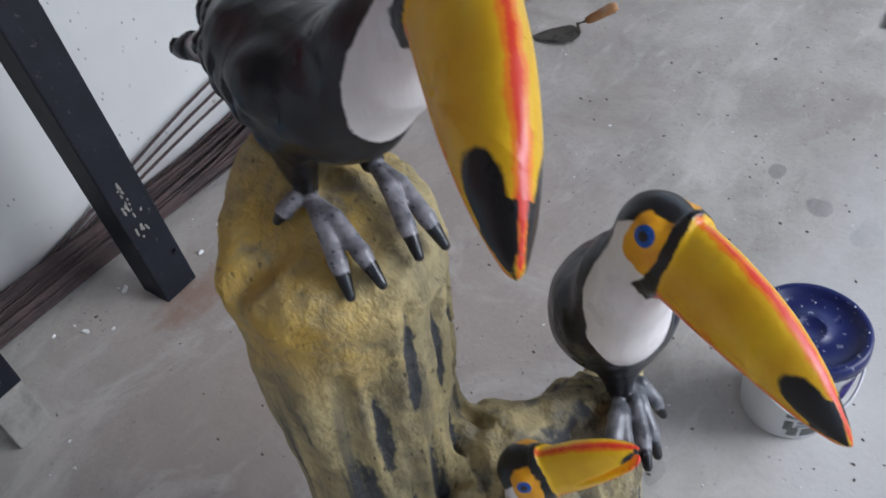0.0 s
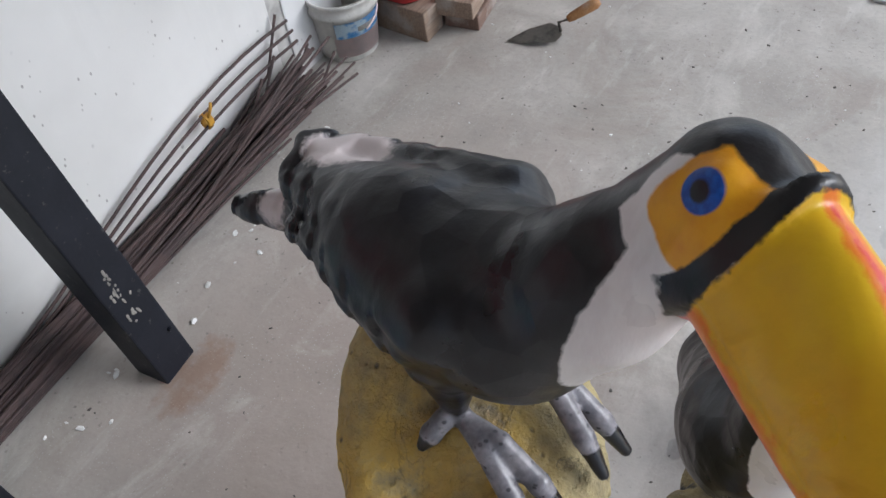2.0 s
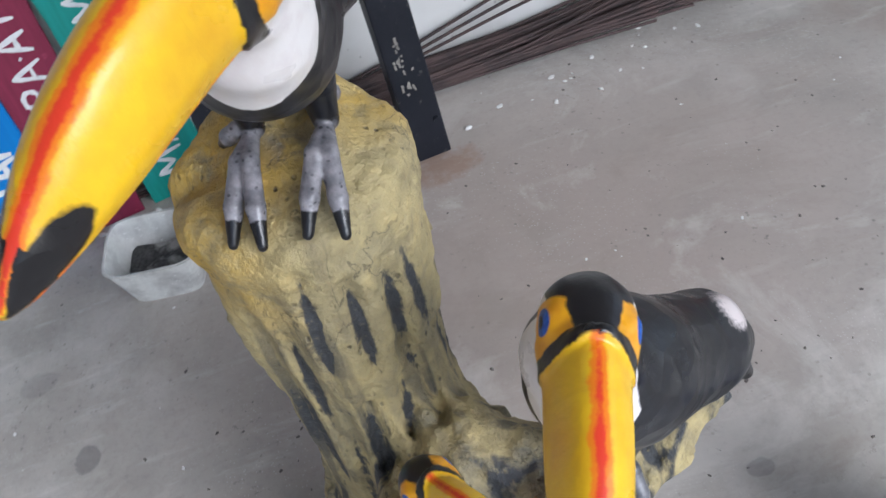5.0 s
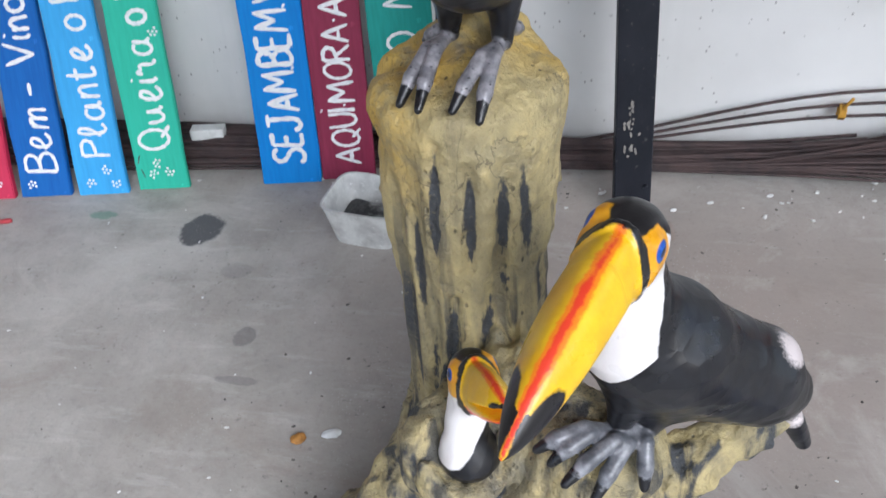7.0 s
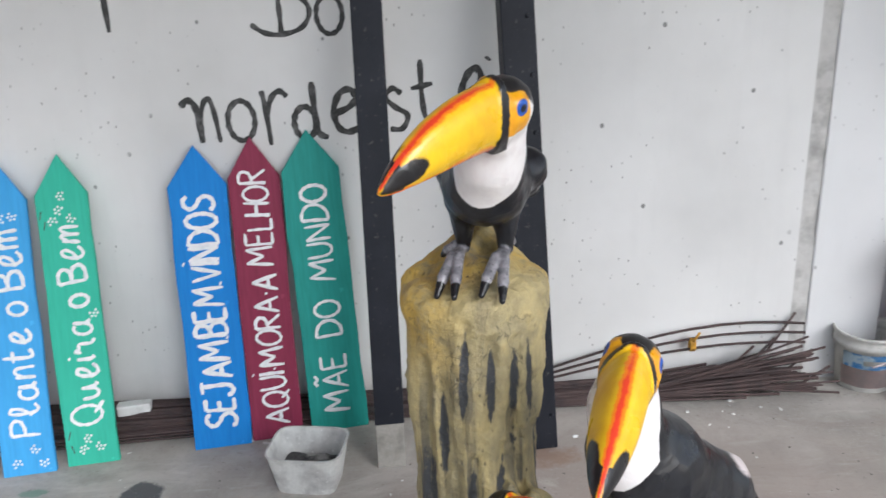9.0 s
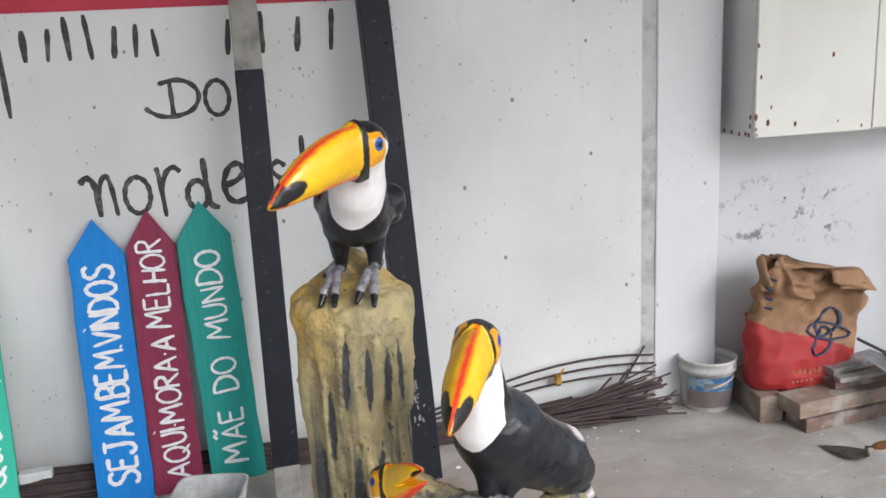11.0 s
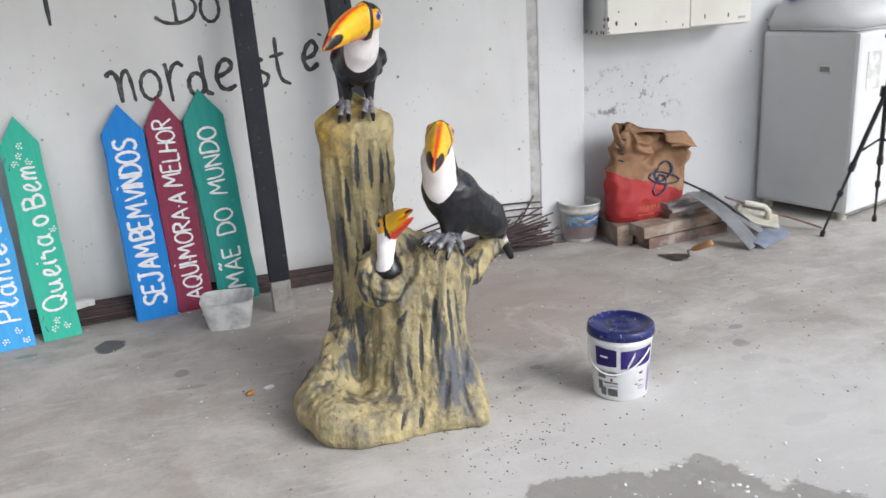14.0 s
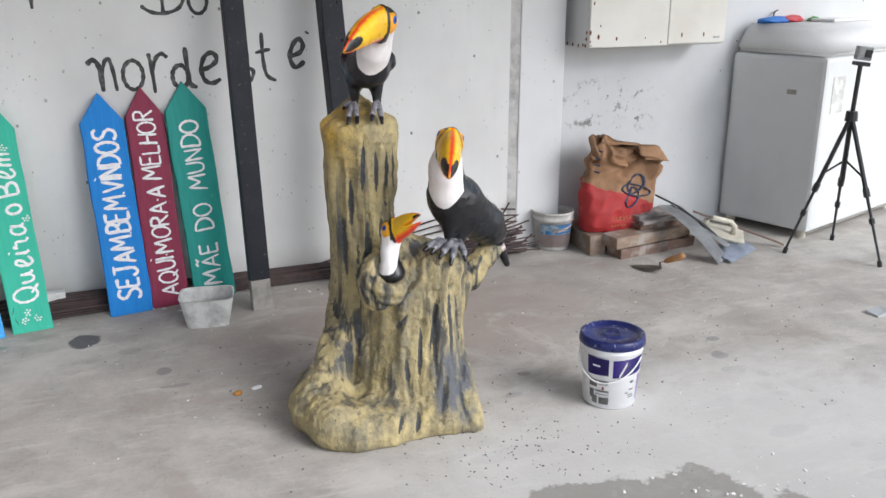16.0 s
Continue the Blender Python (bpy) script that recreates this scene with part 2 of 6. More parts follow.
def bark_paint():
    """Cement bark: ochre paint dry-brushed over dark grey, grey left in the grooves."""
    n = Nodes("painted_cement_bark", 0.62)
    streak = n.noise(24, 5, 0.55, n.coord((1, 1, 0.07)), 0.3)
    patch, mid, fine = n.noise(7, 5, 0.6), n.noise(30, 5, 0.65), n.noise(170, 4, 0.7)
    c = n.mix(n.step(patch, 0.35, 0.7), (0.45, 0.365, 0.175), (0.32, 0.27, 0.15))
    c = n.mix(n.math("MULTIPLY", n.step(mid, 0.5, 0.72), 0.6), c, (0.6, 0.47, 0.21))
    c = n.mix(n.math("MULTIPLY", n.step(mid, 0.46, 0.3), 0.5), c, (0.19, 0.155, 0.085))
    # olive grey wash brushed down the folds of the lower part
    fold = n.noise(9, 5, 0.55, n.coord((1.6, 1.6, 0.16), (2, 5, 1)), 0.4)
    wash = n.math("MULTIPLY", n.step(fold, 0.46, 0.6), n.step(n.axis("Z"), 0.8, 0.55))
    c = n.mix(n.math("MULTIPLY", wash, n.math("ADD", 0.45, n.math("MULTIPLY", n.step(mid, 0.6, 0.35), 0.35))), c, (0.125, 0.12, 0.095))
    # golden wash on the side of the wall
    gold = n.math("MULTIPLY", n.step(n.math("SUBTRACT", n.axis("Y"), n.math("MULTIPLY", n.axis("X"), 0.7)), 0.19, 0.27), n.step(n.axis("Z"), 0.72, 0.86))
    c = n.mix(n.math("MULTIPLY", gold, n.math("MULTIPLY", n.step(patch, 0.3, 0.55), n.step(mid, 0.3, 0.52))), c, (0.6, 0.38, 0.06))
    crack = n.noise(13, 6, 0.6, n.coord((1, 1, 0.6)), 1.2)
    crack = n.step(n.math("ABSOLUTE", n.math("SUBTRACT", crack, 0.5)), 0.014, 0.003)
    c = n.mix(n.math("MULTIPLY", crack, n.math("MULTIPLY", n.step(patch, 0.42, 0.58), 0.6)), c, (0.05, 0.045, 0.035))
    c = n.mix(n.math("MULTIPLY", n.step(n.noise(10, 5, 0.65, n.coord((1, 1, 1), (4, 2, 1))), 0.55, 0.66), 0.45), c, (0.12, 0.105, 0.08))
    nick = n.math("MULTIPLY", n.step(n.cells(75, n.coord((1, 1, 0.55))), 0.2, 0.1), n.step(n.noise(20, 4), 0.46, 0.58))
    c = n.mix(n.math("MULTIPLY", nick, 0.75), c, (0.075, 0.065, 0.05))
    dark = n.math("MAXIMUM", n.math("MULTIPLY", n.step(streak, 0.52, 0.6), n.attr("streaky")), n.step(n.math("ADD", n.attr("groove"), n.math("MULTIPLY", n.math("SUBTRACT", n.noise(110, 4, 0.6, n.coord((1, 1, 0.4))), 0.5), 0.012)), 0.0012, -0.0012))
    c = n.mix(n.math("MULTIPLY", dark, n.step(fine, 0.85, 0.6)), c, (0.045, 0.048, 0.052))
    grey = n.math("MULTIPLY", n.attr("greyed"), n.step(n.noise(22, 5, 0.6, n.coord((1, 1, 0.14))), 0.42, 0.52))
    c = n.mix(grey, c, (0.1, 0.105, 0.115))
    n.bump(n.math("SUBTRACT", 1.0, crack), 0.3, 0.003)
    n.bump(n.noise(34, 5, 0.6, n.coord((1, 1, 0.12)), 0.3), 0.7, 0.006)
    n.bump(mid, 1.0, 0.009)
    n.bump(n.math("SUBTRACT", fine, nick), 0.9, 0.0028)
    return n.done(c, n.math("ADD", 0.5, n.math("MULTIPLY", mid, 0.25)))


def toucan_paint():
    """Enamel paint of the birds. The fields are distances in metres, below 0 inside each colour's edge."""
    n = Nodes("toucan_enamel", 0.3, 0.0, 0.5)
    wob = n.math("MULTIPLY", n.math("SUBTRACT", n.noise(90, 4), 0.5), 0.006)
    brush = n.noise(60, 4, 0.6, n.coord((1, 1, 0.3)))
    fine = n.noise(220, 3)

    def inside(name, soft=0.0012, extra=None):
        f = n.math("ADD", n.attr(name), wob)
        if extra is not None:
            f = n.math("ADD", f, extra)
        return n.step(f, soft, -soft)

    c = n.mix(n.step(brush, 0.4, 0.7), (0.006, 0.006, 0.008), (0.013, 0.014, 0.018))
    c = n.mix(n.math("MULTIPLY", n.step(n.noise(14, 4), 0.6, 0.7), 0.5), c, (0.018, 0.014, 0.015))
    # feet: grey scales with dark marks, dark claws
    foot = n.mix(n.step(n.noise(75, 3), 0.4, 0.65), (0.2, 0.195, 0.215), (0.37, 0.35, 0.37))
    foot = n.mix(n.math("MULTIPLY", n.math("MULTIPLY", n.step(n.cells(130, n.coord((1, 1, 1.6))), 0.3, 0.16), n.step(n.noise(70, 3), 0.4, 0.52)), 0.9), foot, (0.03, 0.03, 0.034))
    foot = n.mix(n.step(n.axis("Z"), 0.75, 0.7), foot, n.mix(n.step(n.noise(60, 3), 0.4, 0.65), (0.12, 0.125, 0.14), (0.27, 0.27, 0.29)))
    c = n.mix(inside("foot", 0.003), c, foot)
    c = n.mix(inside("claw", 0.0006), c, (0.008, 0.008, 0.01))
    white = n.mix(n.step(brush, 0.45, 0.75), (0.8, 0.765, 0.75), (0.71, 0.655, 0.645))
    c = n.mix(inside("white"), c, white)
    c = n.mix(inside("rump", 0.004, n.math("MULTIPLY", n.math("SUBTRACT", fine, 0.5), 0.012)), c, (0.62, 0.55, 0.54))
    # bill: yellow, orange and red towards its edges, a black blot at the tip
    wash = n.math("MULTIPLY", n.math("SUBTRACT", n.noise(45, 5, 0.65, n.coord((1, 1, 1.5))), 0.5), 1.25)
    edge = n.math("ADD", n.attr("edge"), wash)
    bill = n.mix(n.step(n.noise(22, 4), 0.35, 0.7), (0.84, 0.52, 0.008), (0.72, 0.38, 0.006))
    bill = n.mix(n.step(edge, 0.55, 0.8), bill, (0.82, 0.21, 0.008))
    bill = n.mix(n.step(edge, 0.95, 1.2), bill, (0.72, 0.045, 0.018))
    bill = n.mix(inside("blot"), bill, (0.01, 0.009, 0.01))
    c = n.mix(inside("bill", 0.0006), c, bill)
    face = n.mix(n.step(n.noise(50, 4), 0.4, 0.7), (0.8, 0.38, 0.006), (0.7, 0.28, 0.005))
    c = n.mix(inside("face"), c, face)
    c = n.mix(inside("crown"), c, (0.012, 0.011, 0.012))
    c = n.mix(inside("band", 0.0008), c, (0.01, 0.01, 0.011))
    c = n.mix(n.step(n.attr("eye"), 0.0006, -0.0006), c, n.mix(n.step(fine, 0.4, 0.6), (0.006, 0.06, 0.32), (0.01, 0.1, 0.45)))
    c = n.mix(n.step(n.attr("pupil"), 0.0008, -0.0008), c, (0.008, 0.008, 0.012))
    scales = n.cells(30, n.coord((1, 1, 1.2)))
    n.bump(n.math("MULTIPLY", scales, n.step(n.math("MINIMUM", n.attr("white"), n.attr("bare")), 0.0, 0.02)), 0.5, 0.006)
    n.bump(brush, 0.35, 0.002)
    n.bump(fine, 0.12, 0.0006)
    rough = n.math("ADD", 0.12, n.math("MULTIPLY", n.noise(18, 4), 0.4))
    return n.done(c, rough)


def weathered_wood(name, base, dark):
    n = Nodes(name, 0.8)
    grain = n.noise(10, 6, 0.65, n.coord((1.2, 18, 18)), 0.4)
    c = n.mix(n.step(grain, 0.35, 0.7), base, dark)
    c = n.mix(n.math("MULTIPLY", n.step(n.noise(12, 4), 0.5, 0.65), 0.5), c, (0.42, 0.4, 0.37))
    c = n.mix(n.math("MULTIPLY", n.step(n.noise(6, 3), 0.6, 0.75), 0.6), c, (0.1, 0.08, 0.07))
    n.bump(grain, 0.5, 0.002)
    return n.done(c)


def sign_paint(name, base, deep):
    n = Nodes(name, 0.5, 0.0, 0.3)
    grain = n.noise(9, 5, 0.6, n.coord((9, 9, 0.9)))
    c = n.mix(n.step(grain, 0.35, 0.75), base, deep)
    c = n.mix(n.math("MULTIPLY", n.step(n.noise(30, 4, 0.7), 0.66, 0.72), 0.5), c, tuple(min(1, v * 1.6 + 0.03) for v in base))
    n.bump(grain, 0.25, 0.0015)
    n.bump(n.noise(120, 3), 0.15, 0.0006)
    return n.done(c, n.math("ADD", 0.45, n.math("MULTIPLY", grain, 0.25)))


FLOOR = concrete_floor()
WALL = painted_wall("white_wall")
COLUMN = painted_wall("white_column", (0.735, 0.735, 0.735), (0.63, 0.63, 0.63), 0.5)
SMUDGED = smudged_wall()
JOINT = worn("rough_mortar", (0.53, 0.52, 0.5), (0.34, 0.33, 0.315), 0.9, 14, grain=60, bump=0.6, amount=(0.5, 0.68))
# for the unseen wall and ceiling, kept dull to limit bounced light
UNSEEN_GREY = worn("unseen_wall_grey", (0.42, 0.41, 0.4), (0.32, 0.31, 0.3), 0.8, 2)
RED_BAND = worn("red_wall_paint", (0.52, 0.035, 0.07), (0.42, 0.025, 0.055), 0.5, 3)
BLACK_INK = worn("brushed_black_paint", (0.03, 0.03, 0.03), (0.16, 0.16, 0.155), 0.6, 30, amount=(0.5, 0.75))
WHITE_INK = worn("brushed_white_paint", (0.78, 0.78, 0.78), (0.55, 0.58, 0.62), 0.5, 45, amount=(0.5, 0.75))
POST = worn("black_post_paint", (0.009, 0.0105, 0.016), (0.017, 0.019, 0.027), 0.5, 8, 0.25, specks=(0.06, 0.06, 0.06))
POST_BARE = worn("bare_grey_wood", (0.32, 0.3, 0.27), (0.13, 0.125, 0.115), 0.85, 12, bump=0.4)
BARK = bark_paint()
TOUCAN = toucan_paint()
ROD = worn("rusty_rod", (0.075, 0.048, 0.045), (0.04, 0.03, 0.03), 0.7, 20, grain=300)
WIRE = worn("yellow_tie", (0.55, 0.3, 0.04), (0.35, 0.16, 0.02), 0.5, 30)
TUB = worn("mortar_tub_plastic", (0.66, 0.66, 0.63), (0.36, 0.35, 0.34), 0.6, 14, specks=(0.8, 0.8, 0.78))
TUB_DIRT = worn("dried_black_paint", (0.02, 0.02, 0.022), (0.3, 0.3, 0.29), 0.5, 14, amount=(0.5, 0.6))
PAIL_WHITE = worn("white_pail_plastic", (0.78, 0.78, 0.79), (0.66, 0.66, 0.68), 0.35, 7, bump=0.05)
PAIL_BLUE = worn("navy_lid_plastic", (0.01, 0.014, 0.085), (0.018, 0.027, 0.14), 0.3, 9, specks=(0.4, 0.43, 0.5), bump=0.05)
PAIL_BAND = worn("violet_label", (0.05, 0.028, 0.24), (0.04, 0.02, 0.19), 0.35, 5, bump=0.03)
PAIL_LILAC = worn("lilac_label", (0.5, 0.42, 0.66), (0.6, 0.54, 0.72), 0.35, 5, bump=0.03)
PRINT_GREY = worn("grey_print", (0.34, 0.35, 0.34), (0.42, 0.43, 0.42), 0.4, 40)
PRINT_RED = worn("red_print", (0.55, 0.05, 0.05), (0.5, 0.06, 0.06), 0.4, 40)
OLD_PAIL = worn("spattered_old_pail", (0.58, 0.57, 0.54), (0.36, 0.35, 0.33), 0.7, 13, specks=(0.3, 0.29, 0.27))
OLD_LABEL = worn("worn_blue_label", (0.04, 0.2, 0.46), (0.4, 0.5, 0.56), 0.6, 22, specks=(0.6, 0.6, 0.58), amount=(0.5, 0.6))
OLD_PINK = worn("worn_pink_label", (0.7, 0.58, 0.57), (0.58, 0.51, 0.51), 0.7, 26, specks=(0.62, 0.6, 0.58))
SACK_RED = worn("red_sack_paper", (0.37, 0.026, 0.026), (0.27, 0.02, 0.02), 0.65, 8, grain=60)
SACK_KRAFT = worn("kraft_paper", (0.31, 0.175, 0.095), (0.21, 0.115, 0.06), 0.8, 9, grain=80)
SACK_INK = worn("dark_blue_print", (0.025, 0.035, 0.075), (0.05, 0.06, 0.1), 0.6, 20)
SACK_GOLD = worn("gold_print", (0.4, 0.1, 0.05), (0.34, 0.08, 0.04), 0.6, 20)
TIMBER = weathered_wood("weathered_timber", (0.2, 0.125, 0.095), (0.11, 0.07, 0.055))
TIMBER_PALE = weathered_wood("pale_timber", (0.31, 0.225, 0.165), (0.17, 0.12, 0.09))
TIMBER_GREY = weathered_wood("grey_timber", (0.33, 0.3, 0.28), (0.17, 0.155, 0.15))
SHEET = worn("galvanised_offcut", (0.42, 0.43, 0.44), (0.27, 0.28, 0.29), 0.55, 9, metal=0.25, specks=(0.6, 0.6, 0.58))
SHEET_BLUE = worn("bluish_offcut", (0.42, 0.47, 0.56), (0.3, 0.34, 0.42), 0.6, 9, specks=(0.6, 0.6, 0.55))
FLOAT_MAT = worn("worn_cream_plastic", (0.6, 0.57, 0.48), (0.42, 0.39, 0.32), 0.6, 14)
STEEL = worn("trowel_steel", (0.27, 0.25, 0.22), (0.13, 0.12, 0.11), 0.5, 30, metal=0.6)
HANDLE_WOOD = weathered_wood("handle_wood", (0.42, 0.21, 0.08), (0.28, 0.13, 0.05))
ENAMEL = worn("yellowed_white_enamel", (0.74, 0.72, 0.66), (0.66, 0.63, 0.57), 0.4, 3, bump=0.04)
ENAMEL_SIDE = worn("grey_white_enamel", (0.66, 0.66, 0.65), (0.57, 0.57, 0.57), 0.42, 3, bump=0.04)
FREEZER = worn("freezer_enamel", (0.64, 0.65, 0.645), (0.57, 0.58, 0.58), 0.5, 2.5, bump=0.04)
FREEZER_LID = worn("freezer_lid_enamel", (0.66, 0.66, 0.65), (0.58, 0.58, 0.58), 0.55, 2.5, bump=0.04)
RUST = worn("rust", (0.2, 0.065, 0.025), (0.09, 0.03, 0.015), 0.85, 40)
BLACK_PLASTIC = worn("black_plastic", (0.014, 0.014, 0.015), (0.03, 0.03, 0.03), 0.4, 20, bump=0.05)
CAMERA_GREY = worn("grey_plastic_case", (0.3, 0.31, 0.31), (0.16, 0.16, 0.17), 0.3, 40)
BLUE_CLOTH = worn("blue_plastic", (0.03, 0.17, 0.5), (0.02, 0.1, 0.36), 0.5, 12)
RED_CLOTH = worn("red_plastic", (0.5, 0.06, 0.07), (0.35, 0.04, 0.05), 0.5, 12)
GREEN_CLOTH = worn("green_plastic", (0.08, 0.25, 0.07), (0.05, 0.16, 0.05), 0.5, 12)
FLAKE = worn("paint_flake", (0.75, 0.75, 0.73), (0.6, 0.6, 0.58), 0.6, 30)
MORTAR = worn("wet_mortar", (0.15, 0.142, 0.128), (0.09, 0.085, 0.078), 0.6, 40, bump=0.5)
FLAKE_DARK = worn("dark_crumb", (0.09, 0.08, 0.075), (0.2, 0.18, 0.16), 0.9, 30)
FLAKE_ORANGE = worn("orange_crumb", (0.5, 0.23, 0.05), (0.3, 0.14, 0.04), 0.7, 30)


# ---- mesh helpers ----
def from_bm(name, bm, mats, smooth=False):
    me = bpy.data.meshes.new(name)
    bmesh.ops.recalc_face_normals(bm, faces=bm.faces)
    bm.to_mesh(me)
    bm.free()
    for m in mats if isinstance(mats, (list, tuple)) else [mats]:
        me.materials.append(m)
    if smooth:
        me.shade_smooth()
    return me


def part(name, bm, material, parent, label="", smooth=False):
    """Links a bmesh or a mesh as one object under a thing or a part."""
    me = bm if isinstance(bm, bpy.types.Mesh) else from_bm(name, bm, material, smooth)
    ob = new(name, me)
    ob.parent = parent
    return tagged(ob, label) if label else ob


def thing(name, label, category, at=None, group="", kind=""):
    """An Empty at a thing's base."""
    ob = new(name)
    ob.empty_display_size = 0.05
    if at is not None:
        ob.matrix_world = at
    return tagged(ob, label, category, group, kind)


def box(bm, lo, hi, m=None, bevel=0.0, jitter=0.0):
    c = [(a + b) / 2 for a, b in zip(lo, hi)]
    s = [b - a for a, b in zip(lo, hi)]
    made = bmesh.ops.create_cube(bm, size=1.0, matrix=Matrix.Translation(c) @ Matrix.Diagonal((*s, 1)))["verts"]
    if bevel:
        edges = {e for v in made for e in v.link_edges}
        made = list({v for f in bmesh.ops.bevel(bm, geom=list(edges), offset=bevel, segments=2, affect="EDGES", profile=0.6)["faces"] for v in f.verts} | {v for v in made if v.is_valid})
    if jitter:
        for v in made:
            v.co += Vector(noise.noise_vector(v.co * 9)) * jitter
    if m is not None:
        bmesh.ops.transform(bm, matrix=m, verts=made)
    return bm


def boxed(lo, hi, m=None, bevel=0.0, jitter=0.0):
    return box(bmesh.new(), lo, hi, m, bevel, jitter)


def lathe(profile, sides=48, close=False):
    """Turns a profile of (radius, height) round z."""
    bm = bmesh.new()
    rings = []
    for r, z in profile:
        rings.append([bm.verts.new((r * math.cos(2 * math.pi * k / sides), r * math.sin(2 * math.pi * k / sides), z)) for k in range(sides)])
    for a, b in zip(rings, rings[1:]):
        for k in range(sides):
            bm.faces.new((a[k], a[(k + 1) % sides], b[(k + 1) % sides], b[k]))
    if close:
        bm.faces.new(rings[0])
        bm.faces.new(rings[-1])
    return bm


def tube(points, radius, sides=8, caps=True, bm=None, flat=1.0):
    """A round bar along points; radius is one number or one for each point."""
    bm = bm or bmesh.new()
    pts = [Vector(p) for p in points]
    radii = [radius] * len(pts) if isinstance(radius, (int, float)) else radius
    rings, up = [], Vector((0, 0, 1))
    for n, p in enumerate(pts):
        d = (pts[min(n + 1, len(pts) - 1)] - pts[max(n - 1, 0)]).normalized()
        a = d.cross(up if abs(d.z) < 0.9 else Vector((1, 0, 0))).normalized()
        b = a.cross(d)
        rings.append([bm.verts.new(p + radii[n] * (math.cos(2 * math.pi * k / sides) * a + flat * math.sin(2 * math.pi * k / sides) * b)) for k in range(sides)])
    for a, b in zip(rings, rings[1:]):
        for k in range(sides):
            bm.faces.new((a[k], a[(k + 1) % sides], b[(k + 1) % sides], b[k]))
    if caps:
        bm.faces.new(rings[0])
        bm.faces.new(rings[-1])
    return bm


# ---- hand lettering: each character is a few brush strokes in a box one capital high ----
GLYPHS = {}


def ink(ch, *strokes):
    GLYPHS[ch] = strokes


def ring(x, y, rx, ry, turns=1.08, start=1.9):
    return [(x + rx * math.cos(start + turns * 2 * math.pi * k / 12), y + ry * math.sin(start + turns * 2 * math.pi * k / 12)) for k in range(13)]


def shared():
    """The strokes that the capitals have in common."""
    stem = [(0, 0), (0.01, 0.5), (0, 1)]
    bow = [(0, 1), (0.26, 1.0), (0.4, 0.86), (0.36, 0.64), (0.18, 0.54), (0, 0.52)]
    return stem, bow


STEM, BOW = shared()
ink("S", [(0.5, 0.86), (0.36, 0.99), (0.14, 0.95), (0.05, 0.76), (0.18, 0.58), (0.4, 0.45), (0.49, 0.24), (0.36, 0.04), (0.12, 0.02), (0.0, 0.15)])
ink("E", STEM, [(0, 1), (0.42, 1.0)], [(0, 0.52), (0.34, 0.53)], [(0, 0), (0.42, 0.0)])
ink("J", [(0.4, 1), (0.41, 0.6), (0.4, 0.2), (0.28, 0.02), (0.1, 0.02), (0, 0.2)], [(0.15, 1), (0.58, 1)])
ink("A", [(0, 0), (0.26, 1)], [(0.26, 1), (0.53, 0)], [(0.1, 0.36), (0.44, 0.36)])
ink("M", [(0, 0), (0.07, 1)], [(0.07, 1), (0.31, 0.35)], [(0.31, 0.35), (0.55, 1)], [(0.55, 1), (0.63, 0)])
ink("B", STEM, BOW, [(0, 0.52), (0.26, 0.52), (0.44, 0.38), (0.44, 0.14), (0.26, 0.01), (0, 0)])
ink("V", [(0, 1), (0.25, 0)], [(0.25, 0), (0.5, 1)])
ink("I", STEM)
ink("N", STEM, [(0, 1), (0.43, 0)], [(0.43, 0), (0.43, 1)])
ink("D", STEM, [(0, 1), (0.26, 0.96), (0.47, 0.74), (0.49, 0.34), (0.28, 0.05), (0, 0)])
ink("O", ring(0.25, 0.5, 0.26, 0.5))
ink("Q", ring(0.25, 0.5, 0.27, 0.5), [(0.28, 0.24), (0.58, -0.08)])
ink("U", [(0, 1), (0.01, 0.4), (0.08, 0.1), (0.22, 0.0), (0.36, 0.1), (0.43, 0.4), (0.43, 1)])
ink("R", STEM, BOW, [(0.14, 0.52), (0.46, 0)])
ink("L", STEM, [(0, 0), (0.38, 0.0)])
ink("H", STEM, [(0, 0.52), (0.42, 0.52)], [(0.42, 0), (0.42, 1)])
ink("P", STEM, BOW)
ink("\u00c3", *GLYPHS["A"], [(0.08, 1.2), (0.18, 1.3), (0.3, 1.22), (0.42, 1.32)])
ink("\u0130", STEM, [(0.0, 1.2), (0.03, 1.25)])
ink(".", [(0, 0), (0.04, 0.06)])
ink("\u00b7", [(0, 0.4), (0.05, 0.45)])
ink("-", [(0, 0.4), (0.3, 0.4)])
ink("e", [(0, 0.2), (0.2, 0.34), (0.29, 0.58), (0.2, 0.7), (0.09, 0.56), (0.06, 0.24), (0.14, 0.02), (0.28, 0.02), (0.4, 0.16)])
ink("m", [(0, 0), (0.02, 0.62)], [(0.02, 0.42), (0.12, 0.62), (0.21, 0.54), (0.22, 0)], [(0.22, 0.4), (0.33, 0.62), (0.42, 0.54), (0.44, 0)])
ink("n", [(0, 0), (0.02, 0.62)], [(0.02, 0.4), (0.14, 0.62), (0.25, 0.54), (0.28, 0)])
ink("i", [(0, 0.58), (0.01, 0.15), (0.1, 0.0)], [(0.02, 0.8), (0.04, 0.86)])
ink("d", ring(0.17, 0.28, 0.17, 0.28), [(0.35, 1), (0.34, 0.2), (0.43, 0.0)])
ink("o", ring(0.17, 0.3, 0.17, 0.31))
ink("s", [(0.28, 0.54), (0.18, 0.62), (0.05, 0.54), (0.1, 0.38), (0.25, 0.24), (0.25, 0.08), (0.12, 0.0), (0.0, 0.08)])
ink("l", [(0, 0.22), (0.17, 0.58), (0.21, 0.92), (0.12, 1.02), (0.06, 0.75), (0.08, 0.14), (0.18, 0.0), (0.3, 0.12)])
